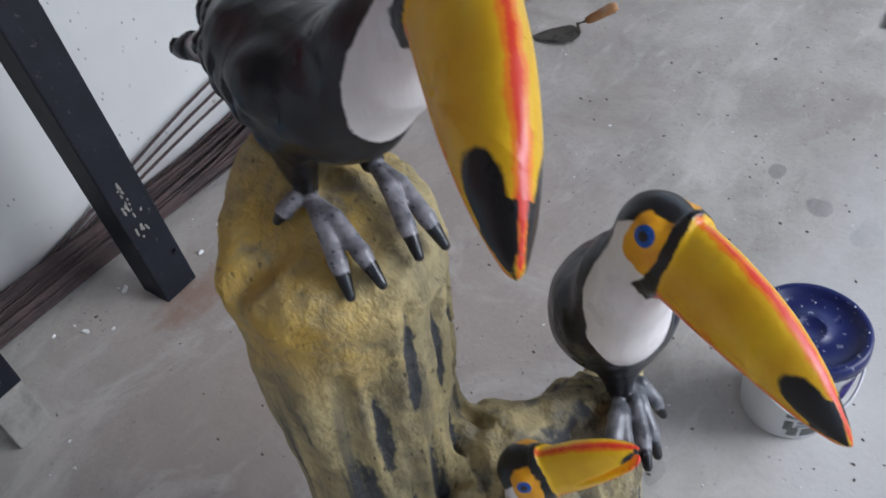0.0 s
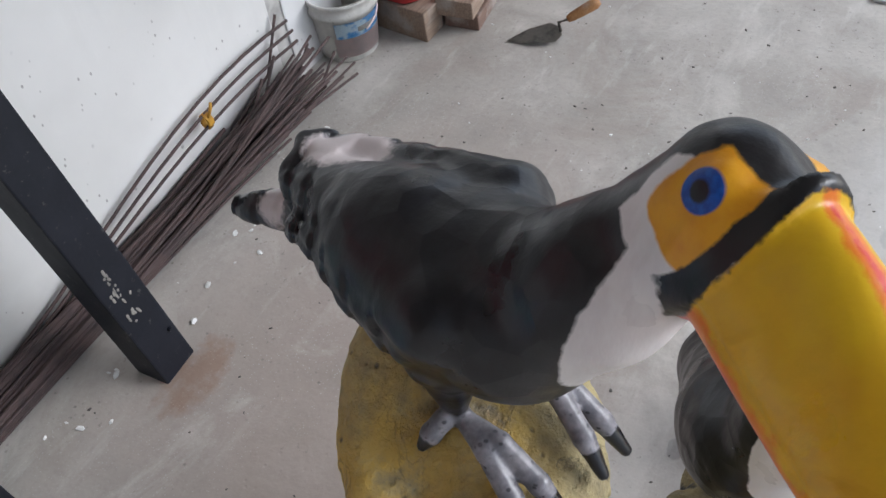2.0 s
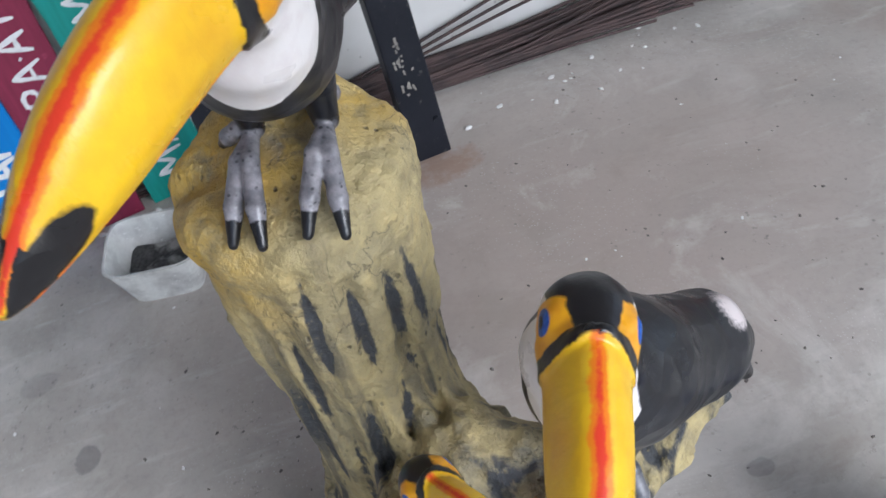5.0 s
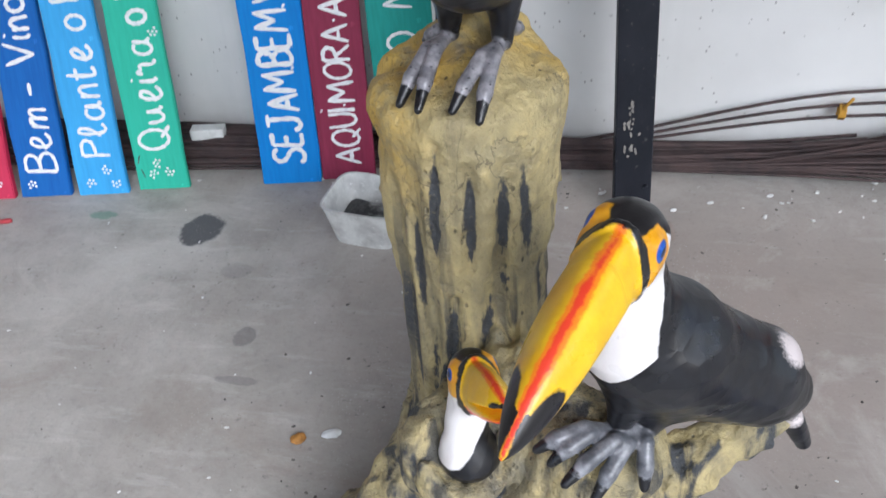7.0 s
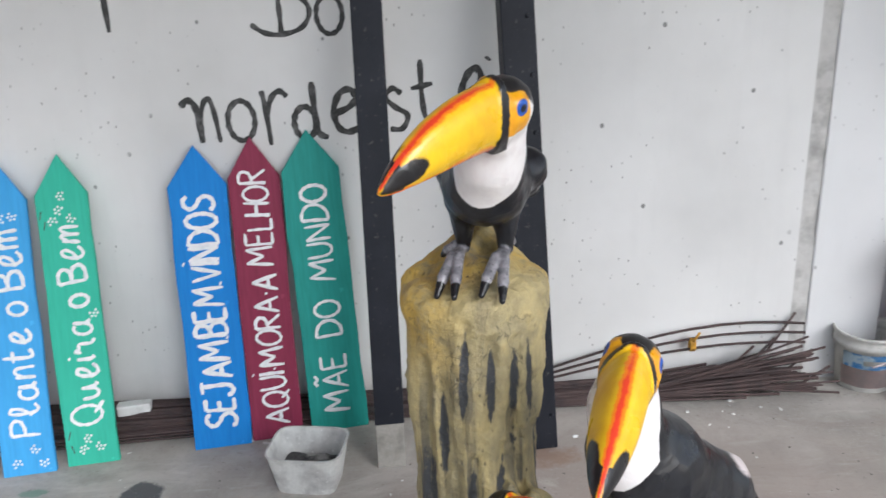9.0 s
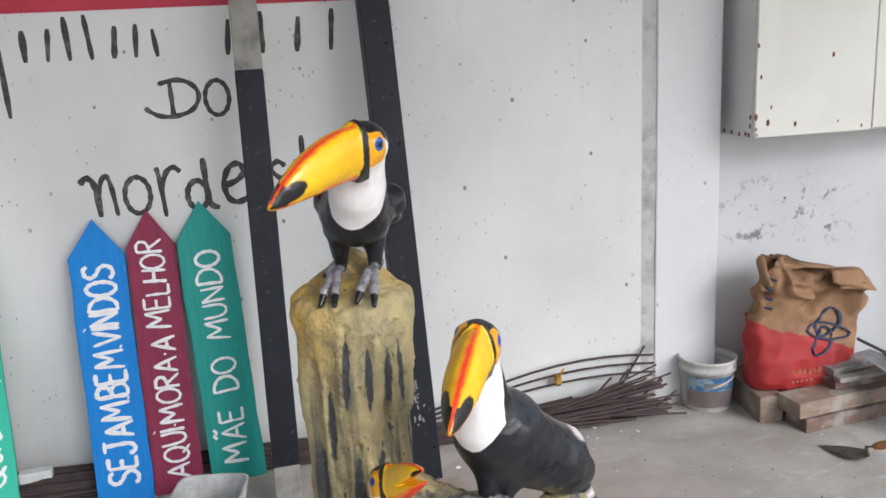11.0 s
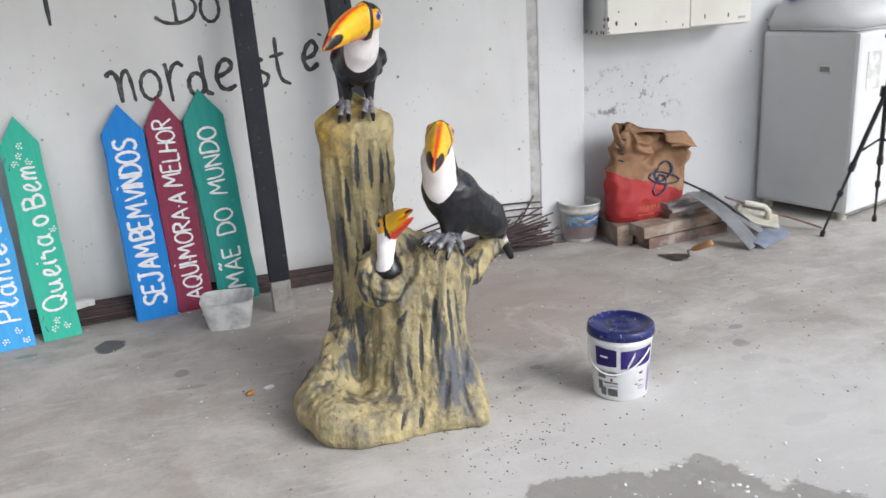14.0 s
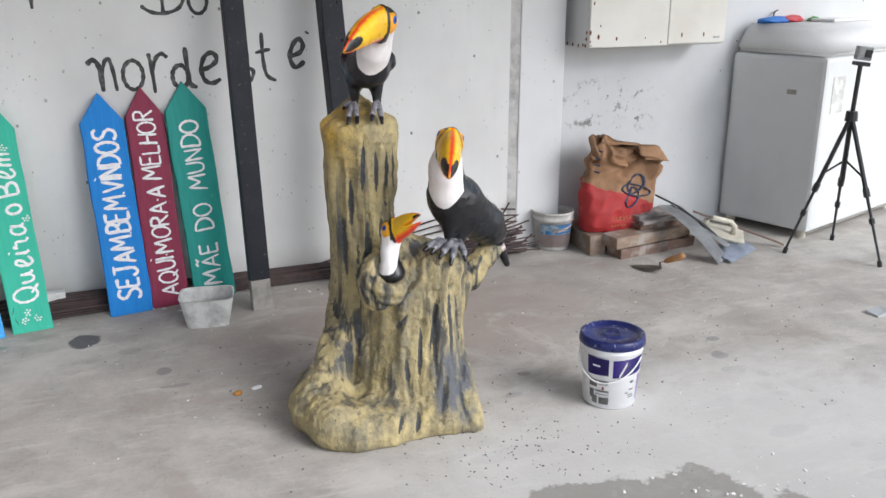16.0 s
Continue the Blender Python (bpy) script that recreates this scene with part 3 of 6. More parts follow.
ink("a", ring(0.16, 0.28, 0.16, 0.29, 0.95, 0.9), [(0.33, 0.58), (0.33, 0.16), (0.44, 0.02)])
ink("t", [(0.13, 0.95), (0.11, 0.16), (0.2, 0.0), (0.33, 0.1)], [(0, 0.62), (0.3, 0.64)])
ink("u", [(0, 0.58), (0.02, 0.16), (0.13, 0.0), (0.27, 0.14), (0.31, 0.58)], [(0.31, 0.58), (0.33, 0.14), (0.44, 0.02)])
ink("r", [(0, 0.5), (0.06, 0.7), (0.11, 0.56), (0.25, 0.54), (0.24, 0.14), (0.36, 0.0)])


def smooth_line(points, steps=5):
    """A curve through the points; two points stay a straight line, slightly bowed."""
    pts = [Vector((*p, 0)) for p in points]
    if len(pts) == 2:
        return [pts[0].lerp(pts[1], k / 5) for k in range(6)]
    out = []
    for k in range(len(pts) - 1):
        a, b, c, d = pts[max(k - 1, 0)], pts[k], pts[k + 1], pts[min(k + 2, len(pts) - 1)]
        for j in range(steps):
            t = j / steps
            out.append(0.5 * (2 * b + (c - a) * t + (2 * a - 5 * b + 4 * c - d) * t * t + (3 * b - a - 3 * c + d) * t**3))
    return out + [pts[-1]]


def brush(strokes, radius, rng, place=None, flat=0.12):
    """One hand-painted character as flattened bars of uneven breadth."""
    bm = bmesh.new()
    for line in strokes:
        pts = smooth_line(line)
        if place is not None:
            pts = [place(p) for p in pts]
        swell, phase = rng.uniform(0.85, 1.15), rng.uniform(0, 6)
        radii = [radius * swell * (0.62 if k in (0, len(pts) - 1) else 1 + 0.16 * math.sin(phase + 1.3 * k)) for k in range(len(pts))]
        tube(pts, radii, 8, bm=bm, flat=flat)
    return bm


def lettering(text, length, height, wobble=0.04, radius=0.005, seed=1, space=0.26, gap=0.13):
    """Characters along x, from 0 to length, one bmesh each; the capital height is height."""
    rng = random.Random(seed)
    row, x = [], 0.0
    for ch in text:
        if ch == " ":
            x += space
            continue
        wide = max(p[0] for line in GLYPHS[ch] for p in line)
        row.append((ch, x))
        x += wide + gap
    scale = length / (x - gap)
    made = []
    for ch, at in row:
        turn, sy, dy = rng.uniform(-wobble, wobble) * 1.6, 1 + rng.uniform(-wobble, wobble) * 1.5, rng.uniform(-wobble, wobble)
        made.append(brush(GLYPHS[ch], radius, rng, lambda p: Vector(((at + p.x - turn * p.y) * scale, (p.y * sy + dy) * height, 0))))
    return made


# ---- shapes from distance fields ----
def lattice_noise(p, seed=0):
    """Smooth noise in -1..1 at the points p (n, 3)."""
    q = np.floor(p).astype(np.int64)
    f = (p - q).astype(np.float32)
    f = f * f * (3 - 2 * f)
    out = np.zeros(len(p), np.float32)
    for dx in (0, 1):
        for dy in (0, 1):
            for dz in (0, 1):
                h = ((q[:, 0] + dx) * 374761393 + (q[:, 1] + dy) * 668265263 + (q[:, 2] + dz) * 2147483647 + seed * 144665) & 0x7FFFFFFF
                h = ((h ^ (h >> 13)) * 1274126177) & 0x7FFFFFFF
                v = ((h ^ (h >> 16)) & 0xFFFF) / 32767.5 - 1
                w = (f[:, 0] if dx else 1 - f[:, 0]) * (f[:, 1] if dy else 1 - f[:, 1]) * (f[:, 2] if dz else 1 - f[:, 2])
                out += (v * w).astype(np.float32)
    return out


def ball(p, c, r):
    """An ellipsoid; r is one radius or three."""
    r = np.array([r] * 3 if isinstance(r, (int, float)) else r, np.float32)
    d = (p - np.array(c, np.float32)) / r
    k = np.sqrt((d * d).sum(1))
    return (k - 1) * r.min() if r.max() / r.min() < 1.01 else k * (k - 1) / np.maximum(np.sqrt(((d / r) ** 2).sum(1)), 1e-6)


def limb(p, a, b, ra, rb):
    """A tapered bar with round ends."""
    a, b = np.array(a, np.float32), np.array(b, np.float32)
    ab = b - a
    t = np.clip((p - a) @ ab / (ab @ ab), 0, 1)
    d = p - a - t[:, None] * ab
    return np.sqrt((d * d).sum(1)) - (ra + (rb - ra) * t)


def blend(a, b, k):
    """Union of two fields with a fillet of about k."""
    h = np.clip(0.5 + 0.5 * (b - a) / k, 0, 1)
    return b + (a - b) * h - k * h * (1 - h)


def carve(a, b, k):
    """Takes b out of a with a rounded edge."""
    return -blend(-a, b, k)


def skin(field, lo, hi, step):
    """The zero surface of a field as vertices and quads (surface nets)."""
    lo, hi = np.array(lo, np.float32), np.array(hi, np.float32)
    block = 8
    n = (np.ceil((hi - lo) / step / block).astype(int) + 1) * block
    # only blocks near the surface are sampled finely
    blocks = np.stack(np.meshgrid(*[np.arange(m // block) for m in n], indexing="ij"), -1).reshape(-1, 3)
    middle = field((lo + step * (blocks * block + (block - 1) / 2)).astype(np.float32))
    values = np.repeat(np.repeat(np.repeat(np.where(middle < 0, -1, 1).reshape(n // block), block, 0), block, 1), block, 2).astype(np.float32)
    live = blocks[np.abs(middle) < 1.6 * block * step + 0.006]
    cell = np.stack(np.meshgrid(*[np.arange(block)] * 3, indexing="ij"), -1).reshape(-1, 3)
    for i in range(0, len(live), 600):
        at = (live[i : i + 600, None] * block + cell[None]).reshape(-1, 3)
        values[tuple(at.T)] = field((lo + step * at).astype(np.float32))
    inside = values < 0
    corner = [(i, j, k) for i in (0, 1) for j in (0, 1) for k in (0, 1)]
    count = sum(inside[i : n[0] - 1 + i, j : n[1] - 1 + j, k : n[2] - 1 + k].astype(np.int8) for i, j, k in corner)
    cells = np.argwhere((count > 0) & (count < 8))
    index = np.full(n - 1, -1, np.int64)
    index[tuple(cells.T)] = np.arange(len(cells))
    total, hits = np.zeros((len(cells), 3)), np.zeros(len(cells))
    for a in corner:
        for k in range(3):
            if a[k]:
                continue
            b = tuple(v + (m == k) for m, v in enumerate(a))
            va, vb = values[tuple((cells + a).T)], values[tuple((cells + b).T)]
            cross = (va < 0) != (vb < 0)
            t = np.where(cross, va / np.where(cross, va - vb, 1), 0)
            at = np.array(a, float) + t[:, None] * (np.array(b) - np.array(a))
            total += at * cross[:, None]
            hits += cross
    verts = lo + step * (cells + total / hits[:, None])
    quads = []
    for k in range(3):
        u, v = (k + 1) % 3, (k + 2) % 3
        low = [slice(1, m - 1) for m in n]
        low[k] = slice(0, n[k] - 1)
        high = list(low)
        high[k] = slice(1, n[k])
        a, b = inside[tuple(low)], inside[tuple(high)]
        at = np.argwhere(a != b)
        flip = a[tuple(at.T)]
        at += [s.start for s in low]
        du, dv = np.eye(3, dtype=int)[u], np.eye(3, dtype=int)[v]
        q = np.stack([index[tuple((at - x).T)] for x in (du + dv, dv, 0 * du, du)], 1)
        q[~flip] = q[~flip][:, ::-1]
        quads.append(q)
    quads = np.concatenate(quads)
    return verts.astype(np.float32), quads[(quads >= 0).all(1)]


def moulded(name, field, lo, hi, step, material, paint=None):
    """One mesh from a field, with float attributes from paint(points)."""
    verts, quads = skin(field, lo, hi, step)
    me = bpy.data.meshes.new(name)
    me.from_pydata(verts.tolist(), [], quads.tolist())
    me.materials.append(material)
    me.shade_smooth()
    for key, value in (paint(verts) if paint else {}).items():
        me.attributes.new(key, "FLOAT", "POINT").data.foreach_set("value", np.ascontiguousarray(value, np.float32))
    me.update()
    return me


# ---- the place ----
def setting(name, bm, material, label):
    return tagged(new(name, from_bm(name, bm, material)), label, kind="structure")


WALL_Y, JOINT_X, COLUMN_X, COLUMN_END, BACK_Y = 2.045, 1.812, 1.866, 2.1, 2.13
bm = bmesh.new()
bmesh.ops.create_grid(bm, x_segments=40, y_segments=40, size=40)
floor = setting("floor", bm, FLOOR, "grey stained concrete floor of an open shed")
wall_north = setting("wall_north", boxed((-3.2, WALL_Y, -0.05), (JOINT_X, WALL_Y + 0.12, 3.0)), WALL, "white painted wall with dark flecks and brush lettering")
bm = bmesh.new()
bmesh.ops.create_grid(bm, x_segments=8, y_segments=240, size=0.5, matrix=pose((JOINT_X + COLUMN_X) / 2, WALL_Y + 0.006, 1.47, 90) @ Matrix.Diagonal((COLUMN_X - JOINT_X, 3.04, 1, 1)))
for v in bm.verts:
    v.co.y += 0.004 * noise.noise(v.co * 30) + 0.005 * noise.noise(v.co * 9)
joint = setting("trim_joint", bm, JOINT, "rough grey mortar joint between wall and column")
setting("wall_column", boxed((COLUMN_X, WALL_Y, -0.05), (COLUMN_END, WALL_Y + 0.3, 3.0), None, 0.006), COLUMN, "white painted concrete column beside the wall")
setting("wall_back", boxed((COLUMN_END - 0.02, BACK_Y, -0.05), (4.6, BACK_Y + 0.15, 3.0)), SMUDGED, "smudged wall behind the cabinet, its shadow put in as pale grey")
# out of view, added and lengthened to shade the left side
setting("wall_west_unseen", boxed((-3.35, -4.5, -0.05), (-3.2, WALL_Y + 0.12, 3.0)), UNSEEN_GREY, "unseen plain end wall added to hold off side light")
# out of view, its south edge set to balance skylight on floor and wall
setting("ceiling_unseen", boxed((-3.4, -1.5, 3.0), (4.7, 2.4, 3.1)), UNSEEN_GREY, "unseen overhead slab added to shape the daylight")

band = part("painted_band", boxed((-3.2, WALL_Y - 0.003, 1.472), (0.925, WALL_Y + 0.02, 1.9)), RED_BAND, wall_north, "crimson painted band")

# ---- the sculpted stump ----
STUMP_LO, STUMP_HI = (0.4, 0.34, 0.0), (1.2, 1.0, 1.0)
GOUGES = [((0.707, 0.69, 0.85), (0.698, 0.69, 0.675)), ((0.744, 0.69, 0.825), (0.741, 0.69, 0.675)), ((0.781, 0.7, 0.82), (0.776, 0.705, 0.66)),
          ((0.673, 0.71, 0.75), (0.67, 0.71, 0.55)), ((0.77, 0.70, 0.70), (0.79, 0.69, 0.56)), ((0.65, 0.73, 0.66), (0.655, 0.72, 0.4)),
          ((0.66, 0.6, 0.44), (0.74, 0.525, 0.37)), ((0.74, 0.525, 0.37), (0.80, 0.56, 0.44)),
          ((0.79, 0.54, 0.36), (0.73, 0.525, 0.28)), ((0.70, 0.545, 0.26), (0.69, 0.55, 0.14)), ((0.86, 0.51, 0.42), (0.85, 0.5, 0.15)), ((0.93, 0.53, 0.42), (0.94, 0.5, 0.2)),
          ((0.655, 0.64, 0.45), (0.66, 0.62, 0.2)), ((0.82, 0.53, 0.33), (0.80, 0.53, 0.12)), ((0.77, 0.52, 0.25), (0.775, 0.5, 0.11)), ((0.875, 0.53, 0.42), (0.835, 0.5, 0.22)), ((0.70, 0.54, 0.3), (0.705, 0.53, 0.19)),
          ((0.905, 0.53, 0.46), (0.9, 0.5, 0.12)), ((0.645, 0.73, 0.78), (0.64, 0.7, 0.24)), ((0.69, 0.69, 0.6), (0.672, 0.66, 0.3)), ((0.625, 0.76, 0.6), (0.62, 0.74, 0.2)),
          ((0.875, 0.49, 0.16), (0.845, 0.45, 0.05)), ((0.915, 0.48, 0.14), (0.93, 0.44, 0.03)), ((0.95, 0.52, 0.15), (0.99, 0.5, 0.02)), ((0.74, 0.45, 0.09), (0.71, 0.44, 0.03)), ((0.79, 0.46, 0.09), (0.77, 0.45, 0.02))]
GOUGES += [((0.8, 0.74, 0.84), (0.805, 0.74, 0.66)), ((0.765, 0.69, 0.64), (0.75, 0.69, 0.54)), ((0.715, 0.69, 0.62), (0.71, 0.69, 0.5))]
SQUASH = np.array((1, 0.22, 1), np.float32)


def stump_field(p):
    main = limb(p, (0.722, 0.8, 0.0), (0.725, 0.797, 0.7), 0.108, 0.099)
    main = blend(main, limb(p, (0.724, 0.8, 0.7), (0.728, 0.796, 0.785), 0.098, 0.098), 0.03)
    # broad head with a sloping, nearly flat top and a knob at the back
    dx, dy = p[:, 0] - 0.728, p[:, 1] - 0.8
    angle = np.arctan2(dy, dx)
    side = np.sqrt(dx * dx + np.where(dy > 0, 1.5, 1.1) * dy * dy) - (0.097 + 0.0175 * np.clip((p[:, 2] - 0.78) / 0.06, 0, 1) + 0.003 * np.sin(3 * angle + 0.6) + 0.002 * np.sin(7 * angle))
    lid = p[:, 2] - (0.892 + 0.1 * np.clip(dy + 0.1, 0, 0.16) + 0.034 * np.exp(-((dx - 0.01) / 0.05) ** 2) * np.clip((dy + 0.1) / 0.09, 0, 1) - 0.1 * np.abs(dx))
    top = np.maximum(carve(side, -lid, 0.03), 0.76 - p[:, 2])
    top = blend(top, ball(p, (0.744, 0.868, 0.9), (0.042, 0.04, 0.044)), 0.03)
    d = blend(main, top, 0.035)
    d = carve(d, ball(p, (0.745, 0.8, 0.945), (0.022, 0.03, 0.026)), 0.014)
    # a fold of cement on the side of the head, with the cleft behind it
    d = blend(d, limb(p, (0.688, 0.74, 0.886), (0.632, 0.77, 0.858), 0.013, 0.014), 0.018)
    d = carve(d, limb(p, (0.672, 0.79, 0.91), (0.605, 0.815, 0.875), 0.012, 0.014), 0.014)
    # lower mass, the second trunk under the perched bird, and the broken branch
    low = limb(p, (0.79, 0.69, 0.0), (0.79, 0.71, 0.42), 0.15, 0.075)
    low = blend(low, limb(p, (0.872, 0.605, 0.0), (0.902, 0.605, 0.46), 0.078, 0.06), 0.04)
    low = blend(low, ball(p, (0.91, 0.60, 0.475), (0.075, 0.065, 0.05)), 0.03)
    low = blend(low, limb(p, (0.8, 0.66, 0.52), (0.88, 0.62, 0.5), 0.05, 0.04), 0.05)
    low = blend(low, limb(p, (0.93, 0.6, 0.36), (1.09, 0.665, 0.468), 0.046, 0.034), 0.05)
    low = blend(low, limb(p, (1.085, 0.663, 0.466), (1.122, 0.682, 0.476), 0.032, 0.024), 0.02)
    # broad front between the two trunks
    low = blend(low, limb(p, (0.80, 0.605, 0.08), (0.81, 0.625, 0.4), 0.1, 0.075), 0.07)
    low = blend(low, limb(p, (0.87, 0.6, 0.1), (0.88, 0.6, 0.44), 0.09, 0.062), 0.06)
    d = blend(d, low, 0.07)
    # nest pocket
    d = blend(d, ball(p, (0.728, 0.605, 0.44), (0.078, 0.082, 0.088)), 0.035)
    d = carve(d, ball(p, (0.742, 0.545, 0.515), (0.052, 0.055, 0.06)), 0.02)
    # foot: a rolled rim in front, roots to both sides
    rim = [((0.53, 0.72, 0.06), 0.06), ((0.515, 0.61, 0.065), 0.06), ((0.545, 0.52, 0.06), 0.058), ((0.61, 0.488, 0.035), 0.05), ((0.70, 0.488, 0.022), 0.047),
           ((0.79, 0.5, 0.025), 0.045), ((0.87, 0.49, 0.03), 0.04), ((0.945, 0.445, 0.015), 0.03)]
    for (a, ra), (b, rb) in zip(rim, rim[1:]):
        d = blend(d, limb(p, a, b, ra, rb), 0.06)
    d = blend(d, ball(p, (0.67, 0.58, 0.03), (0.13, 0.11, 0.06)), 0.06)
    d = blend(d, limb(p, (0.66, 0.75, 0.28), (0.54, 0.66, 0.09), 0.05, 0.06), 0.06)
    d = blend(d, limb(p, (0.89, 0.56, 0.28), (0.885, 0.49, 0.05), 0.045, 0.05), 0.05)
    d = blend(d, limb(p, (0.93, 0.57, 0.25), (0.965, 0.46, 0.01), 0.03, 0.028), 0.03)
    d = blend(d, limb(p, (0.95, 0.62, 0.2), (1.0, 0.56, 0.0), 0.03, 0.03), 0.04)
    d = blend(d, limb(p, (0.72, 0.85, 0.2), (0.72, 0.93, 0.0), 0.08, 0.06), 0.06)
    near = np.abs(d) < 0.03
    q = p[near]
    e = d[near]
    ridges = lattice_noise(q * (30, 30, 2.6), 1) + 0.6 * lattice_noise(q * (75, 75, 6), 2)
    lumps = lattice_noise(q * 22, 3) + 0.5 * lattice_noise(q * 48, 4)
    grit = lattice_noise(q * 120, 5)
    ridge_amount = np.clip((0.84 - q[:, 2]) / 0.08, 0.3, 1) * np.clip(q[:, 2] / 0.16, 0.3, 1)
    e = e + 0.0085 * ridges * ridge_amount + (0.0022 + 0.0018 * np.clip((q[:, 2] - 0.74) / 0.08, 0, 1)) * lumps + 0.0018 * grit
    for a, b in GOUGES:
        e = e + 0.009 * np.clip(1 - np.maximum(limb(q * SQUASH, np.array(a) * SQUASH, np.array(b) * SQUASH, 0.0, 0.0), 0) / 0.012, 0, 1) * (q[:, 1] < 0.82)
    # folds of the nest pocket
    r = np.sqrt(((q - np.array((0.735, 0.56, 0.5), np.float32)) ** 2 * np.array((1, 0.4, 1))).sum(1))
    e = e + 0.0035 * np.sin(r * 230) * np.clip(1 - np.abs(r - 0.09) / 0.035, 0, 1) * (q[:, 1] < 0.62)
    d[near] = e
    return np.maximum(d, 0.002 - p[:, 2])


def stump_paint(v):
    groove = np.full(len(v), 1.0, np.float32)
    for a, b in GOUGES:
        a, b = np.array(a) * SQUASH, np.array(b) * SQUASH
        w = v * SQUASH
        t = np.clip((w - a) @ (b - a) / ((b - a) @ (b - a)), 0, 1)
        off = np.sqrt(((w - a - t[:, None] * (b - a)) ** 2).sum(1)) + 0.1 * (v[:, 1] > 0.82)
        groove = np.minimum(groove, off - 0.0105 * (1 - (2 * t - 1) ** 2) ** 0.6 + 0.0035)
    streaky = np.clip((0.8 - v[:, 2]) / 0.1, 0.12, 1) * np.clip(0.9 + 0.6 * lattice_noise(v * 9, 8), 0, 1) * np.clip(v[:, 2] / 0.16, 0.25, 1)
    right_root = np.clip(1 - np.sqrt(((v - np.array((0.9, 0.5, 0.12), np.float32)) / np.array((0.09, 0.1, 0.17))) ** 2 @ np.ones(3)), 0, 1) * 2.6
    top = np.clip(1 - np.sqrt((((v - np.array((0.74, 0.77, 0.93), np.float32)) / np.array((0.05, 0.05, 0.03))) ** 2).sum(1)), 0, 1)
    foot = np.clip(1 - np.sqrt((((v - np.array((0.62, 0.6, 0.18), np.float32)) / np.array((0.06, 0.1, 0.06))) ** 2).sum(1)), 0, 1)
    return {"groove": groove, "streaky": streaky, "greyed": np.clip(right_root + top + foot, 0, 1)}


SHIFT = (-0.003, 0.005, 0.003)
stump = tagged(new("tree_stump_sculpture", moulded("tree_stump_sculpture", stump_field, STUMP_LO, STUMP_HI, 0.0042, BARK, stump_paint)),
               "moulded cement tree stump painted ochre and grey", "sculpture")
stump.location = SHIFT[0], SHIFT[1], 0


# ---- the moulded toucans ----
def unit(v):
    v = np.array(v, float)
    return v / np.linalg.norm(v)


class Toucan:
    """A moulded toucan: head frame, bill, neck, body and feet as one field, and the fields of its paint."""

    def __init__(self, head, forward, tip, size=1.0, roll=0.0, agape=0.0, blot=(0.67, 1.0), arch=0.024):
        self.h, self.s = np.array(head, float), size
        self.f = unit(forward)
        side = unit((self.f[1], -self.f[0], 0))
        self.r = unit(side * math.cos(roll) - np.cross(side, self.f) * math.sin(roll))
        self.u = np.cross(self.r, self.f)
        t = np.array(tip, float) - self.h
        self.base_u, self.base_v = 0.034 * size, -0.014 * size
        self.length, self.drop, self.aside = t @ self.f - self.base_u, t @ self.u - self.base_v, t @ self.r
        self.agape, self.blot_at, self.arch = agape, blot, arch * size
        self.solids, self.toes, self.whites, self.rumps, self.plume, self.taper = [], [], [], [], None, 0.052

    def local(self, p):
        q = p - self.h.astype(np.float32)
        return q @ self.f.astype(np.float32), q @ self.u.astype(np.float32), q @ self.r.astype(np.float32)

    def bill(self, u, v, w):
        a = np.clip((u - self.base_u) / self.length, 0, 0.999)
        mid = self.base_v + 2 * a * (1 - a) * (self.arch + 0.4 * self.drop) + a * a * self.drop
        half = 0.0445 * self.s * (1 - a**2.0) ** 0.8 + 0.002 * self.s
        wide = 0.0305 * self.s * (1 - a**3) ** 0.85 + 0.002 * self.s
        y = (v - mid) / half
        # a keel along the top
        wide = wide * (1 - 0.28 * np.clip(y, 0, 1))
        return a, y, (w - a * a * self.aside) / wide, half, wide

    def field(self, p):
        s = self.s
        u, v, w = self.local(p)
        head = ball(p, self.h - 0.004 * s * self.f - 0.010 * s * self.u, 0.033 * s)
        head = blend(head, ball(p, self.h + 0.018 * s * self.f - 0.014 * s * self.u, 0.032 * s), 0.02 * s)
        a, y, x, half, wide = self.bill(u, v, w)
        k = (np.abs(y) ** 2.3 + np.abs(x) ** 2.3) ** (1 / 2.3)
        bill = (k - 1) * np.minimum(half, wide) * 0.8
        bill = np.maximum(bill, np.maximum(self.base_u - 0.012 * s - u, u - self.base_u - self.length))
        if self.agape:
            cut = np.abs(y + 0.12) * half - self.agape * np.clip((a - 0.25) / 0.75, 0, 1)
            bill = np.maximum(bill, -cut)
            bill = np.maximum(bill, (a - 0.93) * self.length)
        else:
            # the slit between the two halves of the bill
            bill = bill + 0.0012 * s * np.exp(-(((y + 0.42) * half / 0.0016) ** 2)) * (a > 0.05)
        d = blend(head, bill, 0.018 * s)
        ring = np.abs(u - self.base_u - 0.004 * s + 6 * (v - self.base_v) ** 2 / s) - 0.006 * s
        d = np.minimum(d, np.maximum(bill - 0.0028 * s, ring))
        # brow and eyeball
        for sign in (1, -1):
            e = self.h + self.eye_u * self.f + self.eye_v * self.u + sign * 0.024 * s * self.r
            d = blend(d, ball(p, e, 0.0135 * s), 0.004 * s)
        for kind, args, k in self.solids:
            d = blend(d, kind(p, *args), k)
        near = d < 0.02
        q = p[near]
        feather = lattice_noise(q * (26, 26, 26), 9) * 0.0018 + lattice_noise(q * 70, 10) * 0.0008
        uu, vv, ww = u[near], v[near], w[near]
        if self.plume:
            feather = feather + self.scallops(q)
        d[near] += feather * np.clip((0.02 * s - uu) / (0.03 * s), 0.15, 1)
